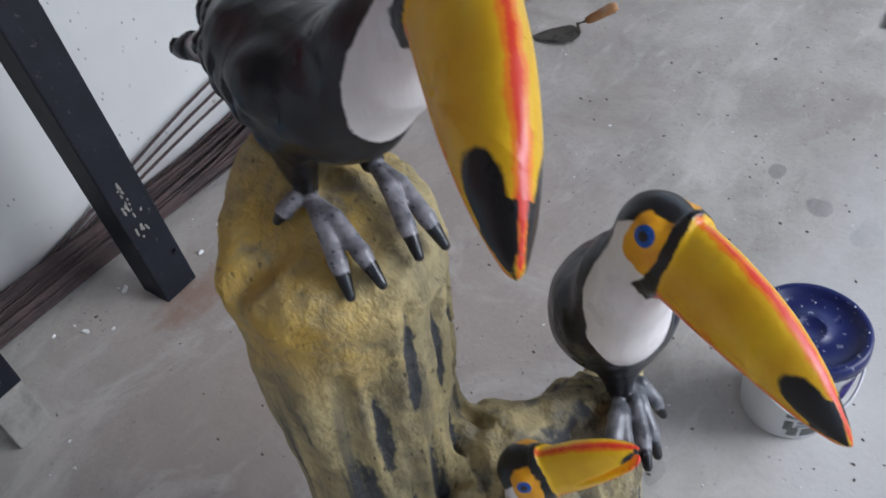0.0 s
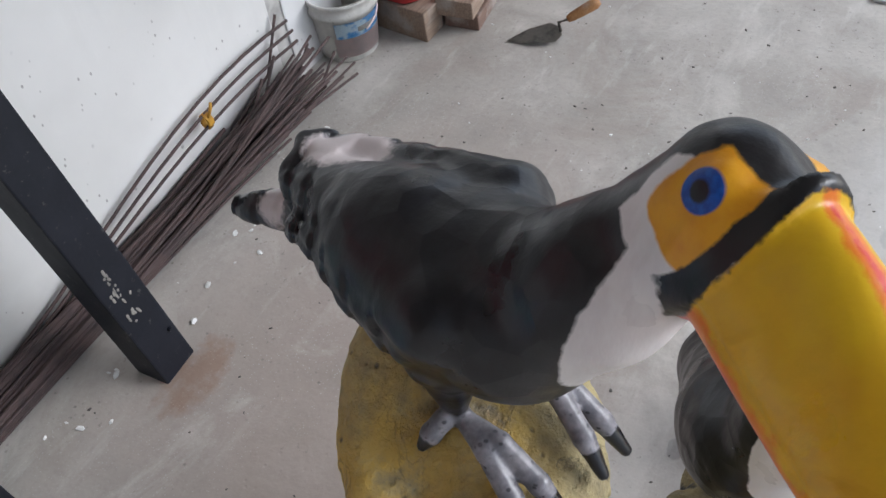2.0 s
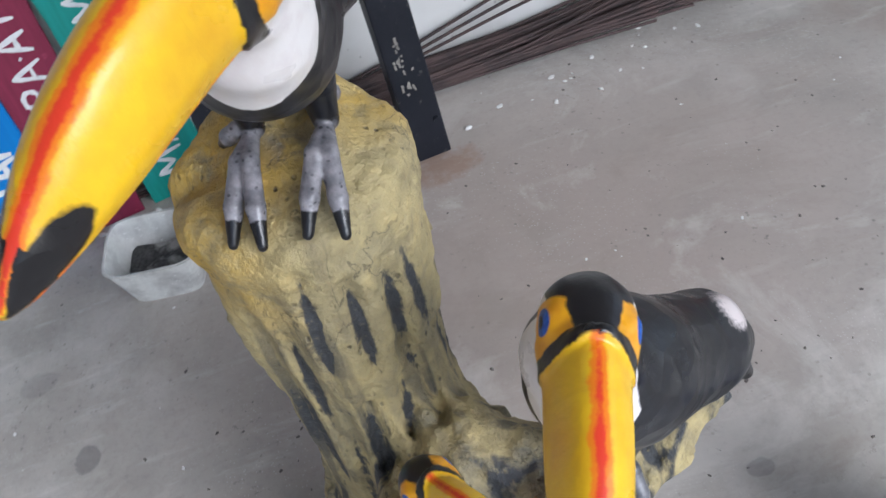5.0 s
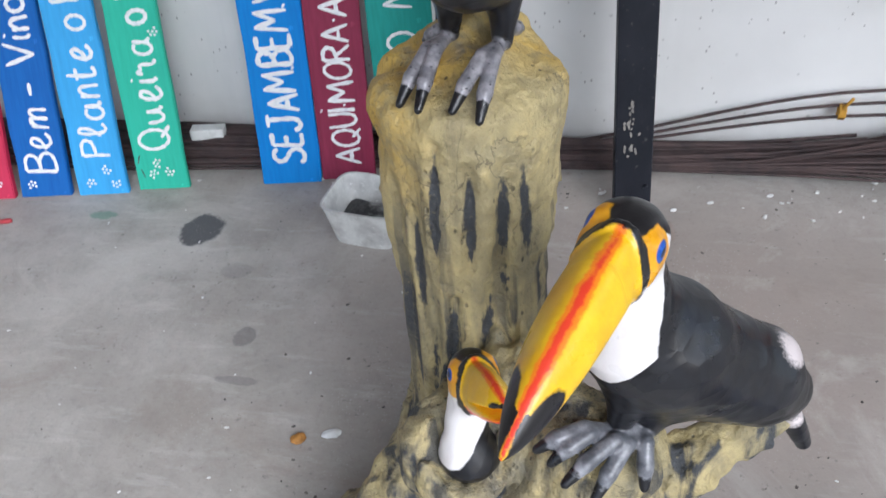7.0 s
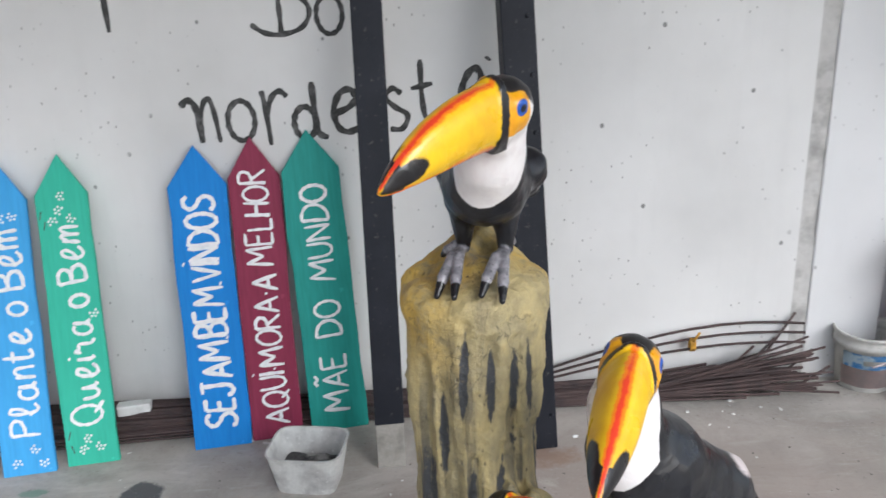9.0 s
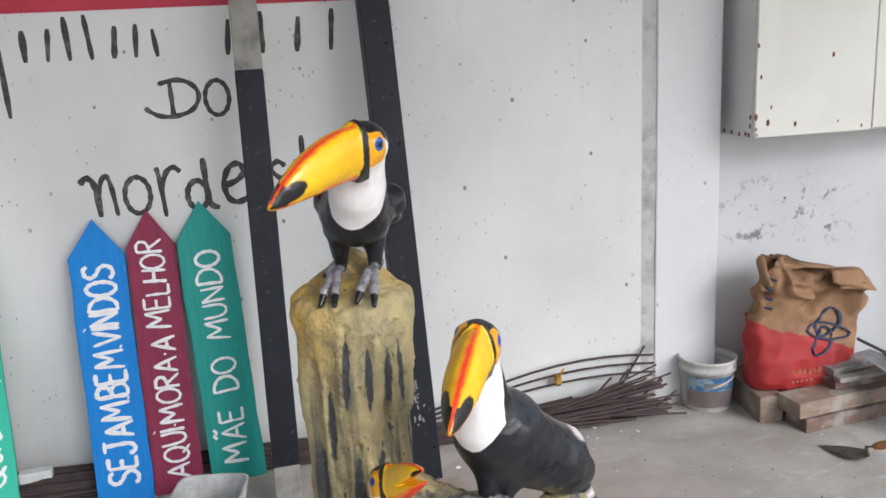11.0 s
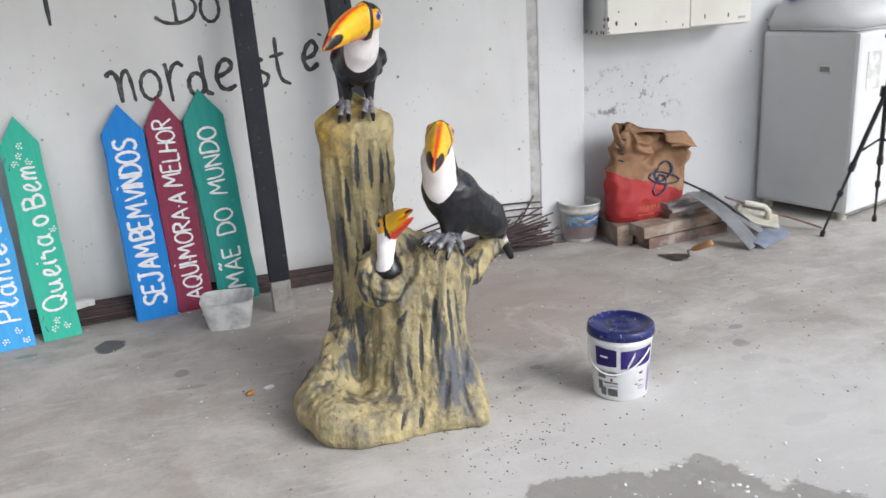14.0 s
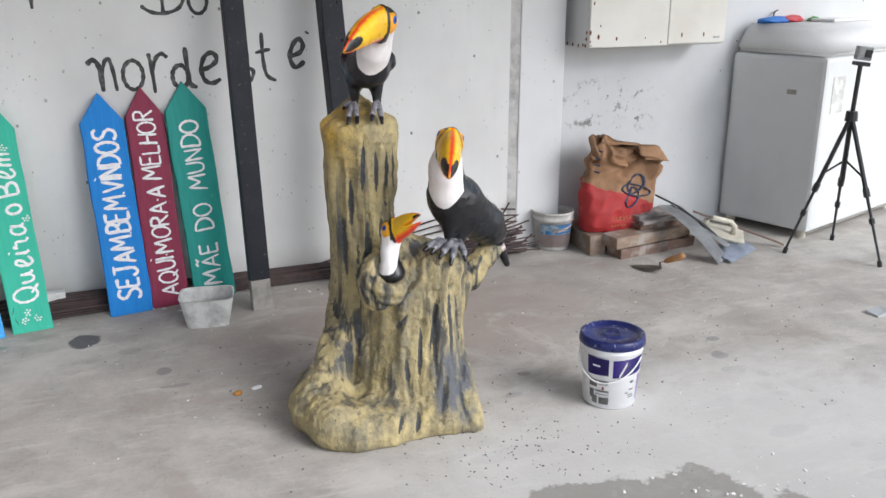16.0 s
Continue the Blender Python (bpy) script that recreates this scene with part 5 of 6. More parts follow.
# ---- bundle of rods along the wall's foot ----
bundle = thing("rebar_bundle", "bundle of thin dark rusty iron rods lying along the wall", "rods")
rng = random.Random(11)
for k in range(96):
    lane, layer = rng.random(), rng.random()
    end = rng.uniform(1.55, 1.92)
    flare = rng.uniform(-1, 1)
    raised = max(0.0, rng.gauss(0.02, 0.04))
    pts = []
    for n in range(15):
        x = -2.6 + (end + 2.6) * (n / 14) ** 0.8
        front = 1.79 + 0.11 * min(1, max(0, (x + 0.5) / 1.4)) + 0.03 * min(1, max(0, (x - 0.9) / 0.6))
        wide = 2.03 - front
        spread = max(0.0, (x - 1.15) / 0.7)
        y = front + wide * (0.1 + 0.85 * lane) + 0.01 * math.sin(3 * x + 9 * lane) - 0.03 * spread * flare - 0.05 * spread**2 * (lane < 0.25)
        z = 0.006 + 0.055 * layer * (1 - abs(lane - 0.6)) + raised * spread**1.6 * 1.3 + 0.02 * spread * (1 - spread) * layer
        pts.append((x, min(y, 2.036), max(z, 0.006)))
    part("rod", tube(pts, rng.uniform(0.0032, 0.0048), 6), ROD, bundle, smooth=True)
for k, (dy, z0, z1) in enumerate(((0.0, 0.11, 0.2), (-0.012, 0.1, 0.17), (-0.02, 0.085, 0.14))):
    pts = [(0.6 + 1.25 * t, 2.025 + dy, z0 * t * 0.6 + z1 * 0.8 * math.sin(math.pi * min(1, t * 0.62)) ** 2) for t in [i / 14 for i in range(15)]]
    part("rod", tube(pts, 0.0042, 6), ROD, bundle, smooth=True)
for x, y, z in ((1.82, 2.03, 0.24), (1.75, 2.0, 0.17), (1.87, 1.99, 0.13), (1.68, 1.99, 0.15), (1.9, 1.93, 0.1)):
    part("rod", tube([(1.3, 1.97, 0.04), (1.5, y - 0.02, 0.05), (x - 0.08, y, z * 0.45), (x, y, z)], 0.0042, 6), ROD, bundle, smooth=True)
tie = bmesh.new()
for k in range(4):
    tube([(1.485 + 0.004 * k, 2.012 + 0.014 * math.cos(a), 0.155 + 0.02 * math.sin(a)) for a in [i * 0.7 for i in range(10)]], 0.004, 6, bm=tie)
tube([(1.49, 2.0, 0.17), (1.5, 1.995, 0.19), (1.51, 2.0, 0.2)], 0.004, 6, bm=tie)
part("tie", tie, WIRE, bundle, "yellow plastic tie", True)


# ---- pails and tub ----
def shell(outer, thick, base=0.004):
    """Profile of an open vessel from its outer profile."""
    inner = [(max(r - thick, 0.001), max(z, base)) for r, z in reversed(outer)]
    return [(0.0005, outer[0][1])] + outer + inner + [(0.0005, base)]


def wrap(radius_low, radius_high, z0, z1, a0, a1, lift=0.0018, steps=32, slope=(0, 0)):
    """A label on a tapered pail between two angles (degrees)."""
    bm = bmesh.new()
    rows = []
    for n in range(steps + 1):
        a, f = radians(a0 + (a1 - a0) * n / steps), n / steps
        col = []
        for z in (z0 + slope[0] * f, z1 + slope[1] * f):
            r = radius_low + (radius_high - radius_low) * z / 0.2 + lift
            col.append(bm.verts.new((r * math.cos(a), r * math.sin(a), z)))
        rows.append(col)
    for a, b in zip(rows, rows[1:]):
        bm.faces.new((a[0], b[0], b[1], a[1]))
    made = bmesh.ops.solidify(bm, geom=bm.faces[:], thickness=0.0007)
    return bm


pail = thing("paint_pail", "white paint pail with navy blue lid on the floor", "bucket", pose(1.432, 0.475, 0, 0, 0, -20))
part("body", lathe([(0.0005, 0.004), (0.078, 0.0), (0.083, 0.004), (0.0955, 0.185), (0.098, 0.187), (0.098, 0.2), (0.0955, 0.203), (0.0955, 0.215)], 64), PAIL_WHITE, pail, smooth=True)
lid = part("lid", lathe([(0.0005, 0.222), (0.022, 0.222), (0.024, 0.2245), (0.028, 0.2245), (0.03, 0.222), (0.084, 0.222), (0.087, 0.23), (0.097, 0.231), (0.101, 0.228), (0.1025, 0.216), (0.1035, 0.204), (0.101, 0.203)], 64), PAIL_BLUE, pail, "navy blue lid", True)
rng = random.Random(14)
for k in range(16):
    a, r = rng.uniform(0, 6.28), rng.choice((rng.uniform(0.03, 0.08), 0.092))
    bm = bmesh.new()
    bmesh.ops.create_uvsphere(bm, u_segments=8, v_segments=4, radius=rng.uniform(0.0009, 0.0026), matrix=Matrix.Translation((r * math.cos(a), r * math.sin(a), 0.2225 if r < 0.085 else 0.2312)) @ Matrix.Diagonal((1.4, 0.8, 0.3, 1)))
    part("paint_splash", bm, FLAKE, lid, "dried white paint splash", True)
part("label_band", wrap(0.082, 0.0965, 0.115, 0.178, -150, -106, slope=(0.004, -0.004)), PAIL_BAND, pail, "violet label with a plain pale mark", True)
part("label_band", wrap(0.082, 0.0965, 0.112, 0.172, -98, -30, slope=(0.012, 0.006)), PAIL_BAND, pail, "violet label", True)
part("label_stripe", wrap(0.082, 0.0965, 0.02, 0.11, -36, -24), PAIL_LILAC, pail, "lilac stripe", True)
bm = wrap(0.082, 0.0965, 0.108, 0.122, -86, -72, 0.003, slope=(0.046, 0.046))
part("label_slash", bm, PAIL_WHITE, pail, "white slash", True)
part("label_mark", wrap(0.082, 0.0965, 0.146, 0.152, -138, -122, 0.003), PAIL_WHITE, pail, "small plain white mark", True)
for a0, a1, z0, z1 in ((-146, -128, 0.075, 0.1), (-126, -106, 0.085, 0.1), (-146, -136, 0.035, 0.065), (-132, -104, 0.06, 0.065), (-132, -104, 0.05, 0.053), (-124, -104, 0.018, 0.042), (-140, -128, 0.018, 0.045), (-60, -52, 0.09, 0.098), (-62, -50, 0.048, 0.051), (-62, -46, 0.04, 0.043), (-70, -63, 0.055, 0.06)):
    part("print_bar", wrap(0.082, 0.0965, z0, z1, a0, a1, 0.0018, 8), PRINT_GREY, pail, "unreadable small print", True)
part("print_bar", wrap(0.082, 0.0965, 0.068, 0.078, -118, -114, 0.0018, 4), PRINT_RED, pail, "small red print", True)
part("print_bar", wrap(0.082, 0.0965, 0.066, 0.07, -60, -50, 0.0018, 4), PRINT_RED, pail, "small red print", True)
handle = tube([(0.1 * math.cos(a), 0.1 * math.sin(a) - 0.004, 0.172 - 0.075 * math.sin((a - radians(-200)) / radians(160) * math.pi)) for a in [radians(-200 + 160 * i / 20) for i in range(21)]], 0.0026, 8)
part("handle", handle, PAIL_WHITE, pail, "white wire handle", True)

old = thing("old_pail", "old open pail caked with mortar beside the column", "bucket", pose(2.047, 2.0, 0, 0, 0, 10))
part("body", lathe(shell([(0.078, 0.0), (0.082, 0.003), (0.094, 0.145), (0.102, 0.147), (0.102, 0.16), (0.099, 0.162), (0.1015, 0.182), (0.104, 0.183), (0.104, 0.19), (0.102, 0.192)], 0.005), 56), OLD_PAIL, old, smooth=True)
part("label", wrap(0.082, 0.0985, 0.085, 0.135, -170, -20), OLD_LABEL, old, "worn blue label band", True)
part("label", wrap(0.082, 0.0985, 0.02, 0.085, -175, -15), OLD_PINK, old, "scuffed pinkish label", True)
part("label_mark", tube([(0.0945 * math.cos(a), 0.0945 * math.sin(a), 0.1 + 0.022 * math.sin((a - radians(-110)) * 1.6)) for a in [radians(-115 + 70 * i / 10) for i in range(11)]], 0.003, 6), OLD_PINK, old, "plain curved mark", True)
part("label_mark", wrap(0.082, 0.0985, 0.1, 0.116, -130, -75, 0.0028), FLAKE, old, "plain white mark", True)

tub = thing("plastic_tub", "grey plastic tub with dried black paint inside", "tub", pose(0.322, 1.605, 0, 0, 0, -9))
bm = bmesh.new()
rings = []
for z, wx, wy in ((0.002, 0.075, 0.062), (0.0, 0.08, 0.066), (0.105, 0.1, 0.085), (0.115, 0.104, 0.089), (0.115, 0.098, 0.083), (0.1, 0.095, 0.08), (0.006, 0.073, 0.06)):
    ring = []
    for k in range(40):
        a = 2 * math.pi * k / 40
        cx, sx = math.cos(a), math.sin(a)
        e = 2 / 5
        ring.append(bm.verts.new((wx * math.copysign(abs(cx) ** e, cx), wy * math.copysign(abs(sx) ** e, sx), z)))
    rings.append(ring)
for a, b in zip(rings, rings[1:]):
    for k in range(40):
        bm.faces.new((a[k], a[(k + 1) % 40], b[(k + 1) % 40], b[k]))
bm.faces.new(rings[0])
bm.faces.new(rings[-1])
part("body", bm, TUB, tub, smooth=False)
bm = bmesh.new()
bmesh.ops.create_grid(bm, x_segments=10, y_segments=10, size=0.5, matrix=Matrix.Translation((0, 0, 0.045)) @ Matrix.Diagonal((0.155, 0.125, 1, 1)))
for v in bm.verts:
    v.co.z += 0.008 * noise.noise(v.co * 40)
part("residue", bm, TUB_DIRT, tub, "dried black paint", True)

tagged(new("foam_block", from_bm("foam_block", boxed((-0.05, -0.02, 0), (0.05, 0.02, 0.035), pose(-0.245, 1.945, 0.045, 0, 0, 8), 0.006, 0.004), FLAKE)), "small white foam block lying on the rods", "block")

# ---- cabinet on the back wall ----
cab = thing("wall_cabinet", "yellowed white steel wall cabinet with rust spots", "cabinet", pose(2.142, 1.9, 0.972, 0, 0, 1.5))
part("body", boxed((0, 0.018, 0), (0.78, 0.225, 0.66), None, 0.004), ENAMEL_SIDE, cab)
door_l = part("door", boxed((0.004, 0, 0.002), (0.438, 0.016, 0.655), None, 0.004), ENAMEL, cab)
door_r = part("door", boxed((0.442, 0, 0.008), (0.778, 0.016, 0.655), None, 0.004), ENAMEL, cab)
rng = random.Random(8)


def rust(x, y, z, r, flat, parent):
    bm = bmesh.new()
    bmesh.ops.create_uvsphere(bm, u_segments=8, v_segments=5, radius=r, matrix=Matrix.Translation((x, y, z)) @ Matrix.Diagonal((*flat, 1)))
    part("rust_spot", bm, RUST, parent, "brown rust spot", True)


for x, z in ((0.008, 0.03), (0.006, 0.07), (0.012, 0.012), (0.15, 0.04), (0.31, 0.04), (0.4, 0.02), (0.05, 0.05), (0.06, 0.1), (0.28, 0.26), (0.02, 0.2), (0.008, 0.3)):
    rust(x, -0.0005, z, rng.uniform(0.003, 0.008), (0.8, 0.12, 1.5), door_l)
for x, z in ((0.52, 0.05), (0.65, 0.05)):
    rust(x, -0.0005, z, 0.006, (0.7, 0.12, 2), door_r)
for y, z in ((0.03, 0.01), (0.05, 0.012), (0.09, 0.008), (0.14, 0.01), (0.19, 0.012), (0.024, 0.04), (0.022, 0.07)):
    rust(-0.0005, y, z, 0.007, (0.12, 1, 1.2), cab)
part("badge", boxed((0.71, -0.003, 0.03), (0.745, 0.001, 0.04)), PRINT_GREY, door_r, "small plain grey badge")

# ---- chest freezer in the corner ----
frz = thing("chest_freezer", "old white chest freezer with a domed lid in the corner", "freezer", pose(3.30, 1.615, 0, 0, 0, 19))
part("body", boxed((0, 0, 0.04), (1.05, 0.51, 0.915), None, 0.022), FREEZER, frz)
bm = boxed((-0.004, -0.004, 0.92), (1.054, 0.514, 1.06), None, 0.0)
for v in bm.verts:
    if v.co.z > 1.0:
        v.co.x += 0.06 if v.co.x < 0.5 else -0.06
        v.co.y += 0.13 if v.co.y < 0.3 else -0.03
bmesh.ops.bevel(bm, geom=bm.edges[:], offset=0.022, segments=3, affect="EDGES")
part("lid", bm, FREEZER_LID, frz, smooth=True)
vent = part("vent_plate", boxed((-0.004, 0.13, 0.72), (0.002, 0.2, 0.765), None, 0.003), ENAMEL_SIDE, frz, "recessed plate in the side")
part("vent_slot", boxed((-0.0055, 0.14, 0.728), (0.0, 0.19, 0.752)), POST_BARE, vent, "dark slot")
part("paper_label", boxed((0.08, -0.003, 0.64), (0.2, 0.001, 0.82), None, 0.0, 0.002), TUB, frz, "torn grey paper label")
for x in (0.05, 1.0):
    for y in (0.05, 0.46):
        bm = bmesh.new()
        bmesh.ops.create_cone(bm, cap_ends=True, segments=16, radius1=0.022, radius2=0.026, depth=0.04, matrix=Matrix.Translation((x, y, 0.02)))
        part("foot", bm, FLOAT_MAT, frz, smooth=False)
# added grey strip under the body, no part of the freezer itself
part("added_strip", boxed((0.01, -0.001, 0.036), (1.04, 0.01, 0.042)), POST_BARE, frz, "added thin grey strip along the lower edge")


def on_freezer(x, y, z):
    return Matrix.Translation((3.30, 1.615, 0)) @ Euler((0, 0, radians(19))).to_matrix().to_4x4() @ Vector((x, y, z))


def crumpled(name, at, size, material, label, category, seed):
    bm = bmesh.new()
    bmesh.ops.create_icosphere(bm, subdivisions=3, radius=1)
    for v in bm.verts:
        v.co *= 1 + 0.35 * noise.noise(v.co * 1.7 + Vector((seed, 0, 0))) + 0.3 * abs(noise.noise(v.co * 4.5 + Vector((0, seed, 0))))
        v.co = Vector((v.co.x * size[0], v.co.y * size[1], max(v.co.z, -0.4) * size[2]))
    ob = new(name, from_bm(name, bm, material, True))
    ob.matrix_world = Matrix.Translation(at) @ Euler((0, 0, seed)).to_matrix().to_4x4()
    return tagged(ob, label, category)


crumpled("plastic_bag", on_freezer(0.17, 0.40, 1.07), (0.11, 0.04, 0.022), BLUE_CLOTH, "crumpled bright blue plastic bag on the freezer lid", "bag", 0.2)
crumpled("plastic_bag", on_freezer(0.36, 0.41, 1.07), (0.11, 0.045, 0.024), RED_CLOTH, "crumpled red plastic bag on the freezer lid", "bag", 0.5)
crumpled("plastic_bag", on_freezer(0.52, 0.37, 1.068), (0.07, 0.03, 0.016), GREEN_CLOTH, "small green plastic scrap on the freezer lid", "bag", 0.9)
cable = tube([on_freezer(0.3 + 0.09 * math.cos(a), 0.42 + 0.03 * math.sin(a), 1.075 + 0.045 * max(0, math.sin(a))) for a in [i * math.pi / 12 for i in range(-4, 17)]], 0.004, 8)
tagged(new("cable", from_bm("cable", cable, BLACK_PLASTIC, True)), "loop of dark cable on the freezer lid", "cable")
tray = boxed((0.42, 0.2, 1.062), (0.9, 0.33, 1.078), Matrix.Translation((3.30, 1.615, 0)) @ Euler((0, 0, radians(19))).to_matrix().to_4x4(), 0.005)
tagged(new("shelf_board", from_bm("shelf_board", tray, FREEZER_LID)), "white plastic shelf lying on the freezer lid", "shelf")

# ---- tripod ----
tri = thing("tripod", "black camera tripod with a small action camera case", "tripod")
hub = Vector((3.279, 1.41, 0.672))
for fx, fy in ((3.055, 1.49), (3.316, 1.157), (3.44, 1.577)):
    foot = Vector((fx, fy, 0.012))
    start = hub + (foot - hub).normalized() * 0.02
    knee, low = hub.lerp(foot, 0.52), hub.lerp(foot, 0.74)
    leg = part("leg", tube([start, knee], 0.0105, 8), BLACK_PLASTIC, tri)
    part("leg_tube", tube([knee, low, foot], [0.0075, 0.0065, 0.0055], 8), BLACK_PLASTIC, leg)
    part("clamp", tube([hub.lerp(foot, 0.49), hub.lerp(foot, 0.55)], 0.015, 8), BLACK_PLASTIC, leg)
    part("clamp", tube([hub.lerp(foot, 0.69), hub.lerp(foot, 0.73)], 0.013, 8), BLACK_PLASTIC, leg)
    part("rubber_foot", tube([hub.lerp(foot, 0.975), Vector((fx, fy, 0.0))], 0.011, 8), BLACK_PLASTIC, leg)
    part("strut", tube([hub.lerp(foot, 0.42), (hub.x, hub.y, 0.46)], 0.005, 6), BLACK_PLASTIC, tri)
part("column", tube([(hub.x, hub.y, 0.36), (hub.x, hub.y, 0.62), (hub.x + 0.01, hub.y, 0.9)], 0.0105, 10), BLACK_PLASTIC, tri)
part("shoulder", tube([hub - Vector((0, 0, 0.025)), hub + Vector((0, 0, 0.02))], [0.03, 0.026], 12), BLACK_PLASTIC, tri)
part("head", boxed((-0.035, -0.02, 0), (0.035, 0.02, 0.018), pose(3.292, 1.41, 0.9, 0, 6, -25), 0.003), BLACK_PLASTIC, tri)
case = part("camera_case", boxed((-0.034, -0.02, 0), (0.034, 0.02, 0.062), pose(3.295, 1.41, 0.925, 0, 6, -25), 0.005), CAMERA_GREY, tri, "clear grey camera case")
part("lens_frame", boxed((0.0, -0.024, 0.014), (0.03, -0.018, 0.05), pose(3.295, 1.41, 0.925, 0, 6, -25), 0.003), BLACK_PLASTIC, case, "dark lens frame")


# ---- timber, sack and offcuts ----
def timber(lo, hi, at, material, label):
    ob = new("timber_beam", from_bm("timber_beam", boxed(lo, hi, None, 0.004, 0.004), material))
    ob.matrix_world = at
    return tagged(ob, label, "timber", "timber pile")


timber((0, 0, 0), (0.085, 0.3, 0.095), pose(2.145, 1.80, 0, 0, 0, -4), TIMBER_PALE, "short thick pale timber block under the sack")
timber((0, 0, 0), (0.48, 0.1, 0.05), pose(2.25, 1.69, 0, 0, 0, 8), TIMBER, "dark reddish timber beam on the floor")
timber((-0.02, 0.0, 0), (0.46, 0.11, 0.055), pose(2.245, 1.695, 0.052, 0, 0, 9), TIMBER_PALE, "weathered timber beam on another beam")
timber((0, 0, 0), (0.3, 0.1, 0.03), pose(2.40, 1.765, 0.109, 0, 0, 7), TIMBER, "dark timber offcut on the pile")
timber((0, 0, 0), (0.25, 0.035, 0.018), pose(2.40, 1.74, 0.141, 0, 0, 7), TIMBER_GREY, "narrow grey batten on the pile")
timber((0, 0, 0), (0.24, 0.07, 0.03), pose(2.41, 1.79, 0.142, 0, -3, 12), TIMBER_GREY, "grey batten on the pile")
timber((0, 0, 0), (0.3, 0.12, 0.095), pose(2.28, 1.86, 0, 0, 0, 3), TIMBER, "dark timber block behind the beams")

sack = thing("cement_sack", "torn red and brown paper cement sack on timber", "sack", pose(2.34, 1.91, 0.1, 0, 0, 2))


def sack_shape(u, v):
    """u round the sack in radians, v up in 0..1."""
    cx, sx = math.cos(u), math.sin(u)
    wide = 0.185 + 0.025 * math.sin(min(v, 0.5) * 4) - 0.03 * max(0, v - 0.5) - 0.06 * max(0, v - 0.85)
    deep = 0.1 * (1 - 0.6 * v) * (0.75 + 0.25 * math.sin(math.pi * min(1, v * 1.6 + 0.2)))
    x, y = wide * math.copysign(abs(cx) ** 0.85, cx), deep * math.copysign(abs(sx) ** 0.8, sx)
    z = 0.44 * v - 0.07 * v * max(0, cx) ** 2 - 0.02 * v * max(0, -cx) ** 3 + 0.02 * v * math.sin(3 * u + 1)
    fold = 0.4 + 3.8 * max(0, v - 0.42)
    big = noise.noise_vector(Vector((x * 8, y * 8 + 4, z * 8)))
    small = noise.noise_vector(Vector((x * 21, y * 21, z * 21 + 7)))
    crease = abs(noise.noise(Vector((x * 12 + 5, y * 12, z * 12)))) - 0.2
    w = big * 0.028 * fold + small * 0.012 * fold
    return Vector((x + w.x + 0.02 * v + 0.03 * v * max(0, cx), y + w.y * 1.3 + crease * 0.05 * fold * (1 if sx < 0 else -1), z + w.z * 0.7 * (v > 0.05)))


def sack_part(split_side, name, material, label):
    bm = bmesh.new()
    cols, rows = 96, 88
    grid = [[bm.verts.new(sack_shape(2 * math.pi * k / cols, n / rows)) for k in range(cols)] for n in range(rows + 1)]
    for n in range(rows):
        for k in range(cols):
            x = math.cos(2 * math.pi * (k + 0.5) / cols)
            edge = float(np.interp(x, (-1, -0.55, 0, 1), (0.62, 0.45, 0.39, 0.27))) + 0.02 * noise.noise(Vector((x * 6, 0, 3)))
            red = n / rows < edge
            if red == split_side:
                bm.faces.new((grid[n][k], grid[n][(k + 1) % cols], grid[n + 1][(k + 1) % cols], grid[n + 1][k]))
    if split_side:
        bm.faces.new(grid[0])
    else:
        mouth = bm.verts.new((0.02, 0.0, 0.41))
        for k in range(cols):
            bm.faces.new((grid[rows][k], grid[rows][(k + 1) % cols], mouth))
    bmesh.ops.delete(bm, geom=[v for v in bm.verts if not v.link_faces], context="VERTS")
    return part(name, bm, material, sack, label, True)


def sack_front(x, z):
    """How far forward the sack's paper lies at x and z."""
    best = min((abs(q.x - x) + abs(q.z - z), q.y) for q in (sack_shape(math.pi * (1 + k / 36), n / 44) for k in range(37) for n in range(45)))
    return best[1]


red_part = sack_part(True, "lower_wrap", SACK_RED, "red printed paper")
kraft = sack_part(False, "upper_wrap", SACK_KRAFT, "crumpled torn brown kraft paper")
bm = bmesh.new()
for (cx, cz), (rx, rz), turn in (((0.085, 0.185), (0.085, 0.026), -0.2), ((0.055, 0.155), (0.055, 0.03), 0.75), ((0.09, 0.215), (0.06, 0.034), 0.55)):
    pts = []
    for i in range(20):
        a = 2 * math.pi * i / 19
        x, z = rx * math.cos(a), rz * math.sin(a)
        px, pz = cx + x * math.cos(turn) - z * math.sin(turn), cz + x * math.sin(turn) + z * math.cos(turn)
        pts.append((px, sack_front(px, pz) - 0.001, pz))
    tube(pts, 0.0095, 6, bm=bm, flat=0.4)
part("printed_emblem", bm, SACK_INK, kraft, "dark blue plain looped emblem", True)
for x, z, wide, high in [(-0.063 + 0.02 * k, 0.06, 0.007, 0.01) for k in range(6)] + [(-0.07 + 0.018 * k, 0.03, 0.0055, 0.0045) for k in range(5)]:
    y = sack_front(x, z)
    part("print_bar", boxed((x - wide, y - 0.002, z - high), (x + wide, y + 0.004, z + high)), SACK_GOLD, red_part, "gold plain bar of print")
for k in range(4):
    part("print_bar", boxed((-0.013, -0.004, 0), (0.013, 0.004, 0.007), pose(-0.165 + 0.012 * (k == 3), -0.075, 0.30 + 0.033 * k, 0, 12, -35)), SACK_INK, kraft, "dark blue plain bar of print")
bm = bmesh.new()
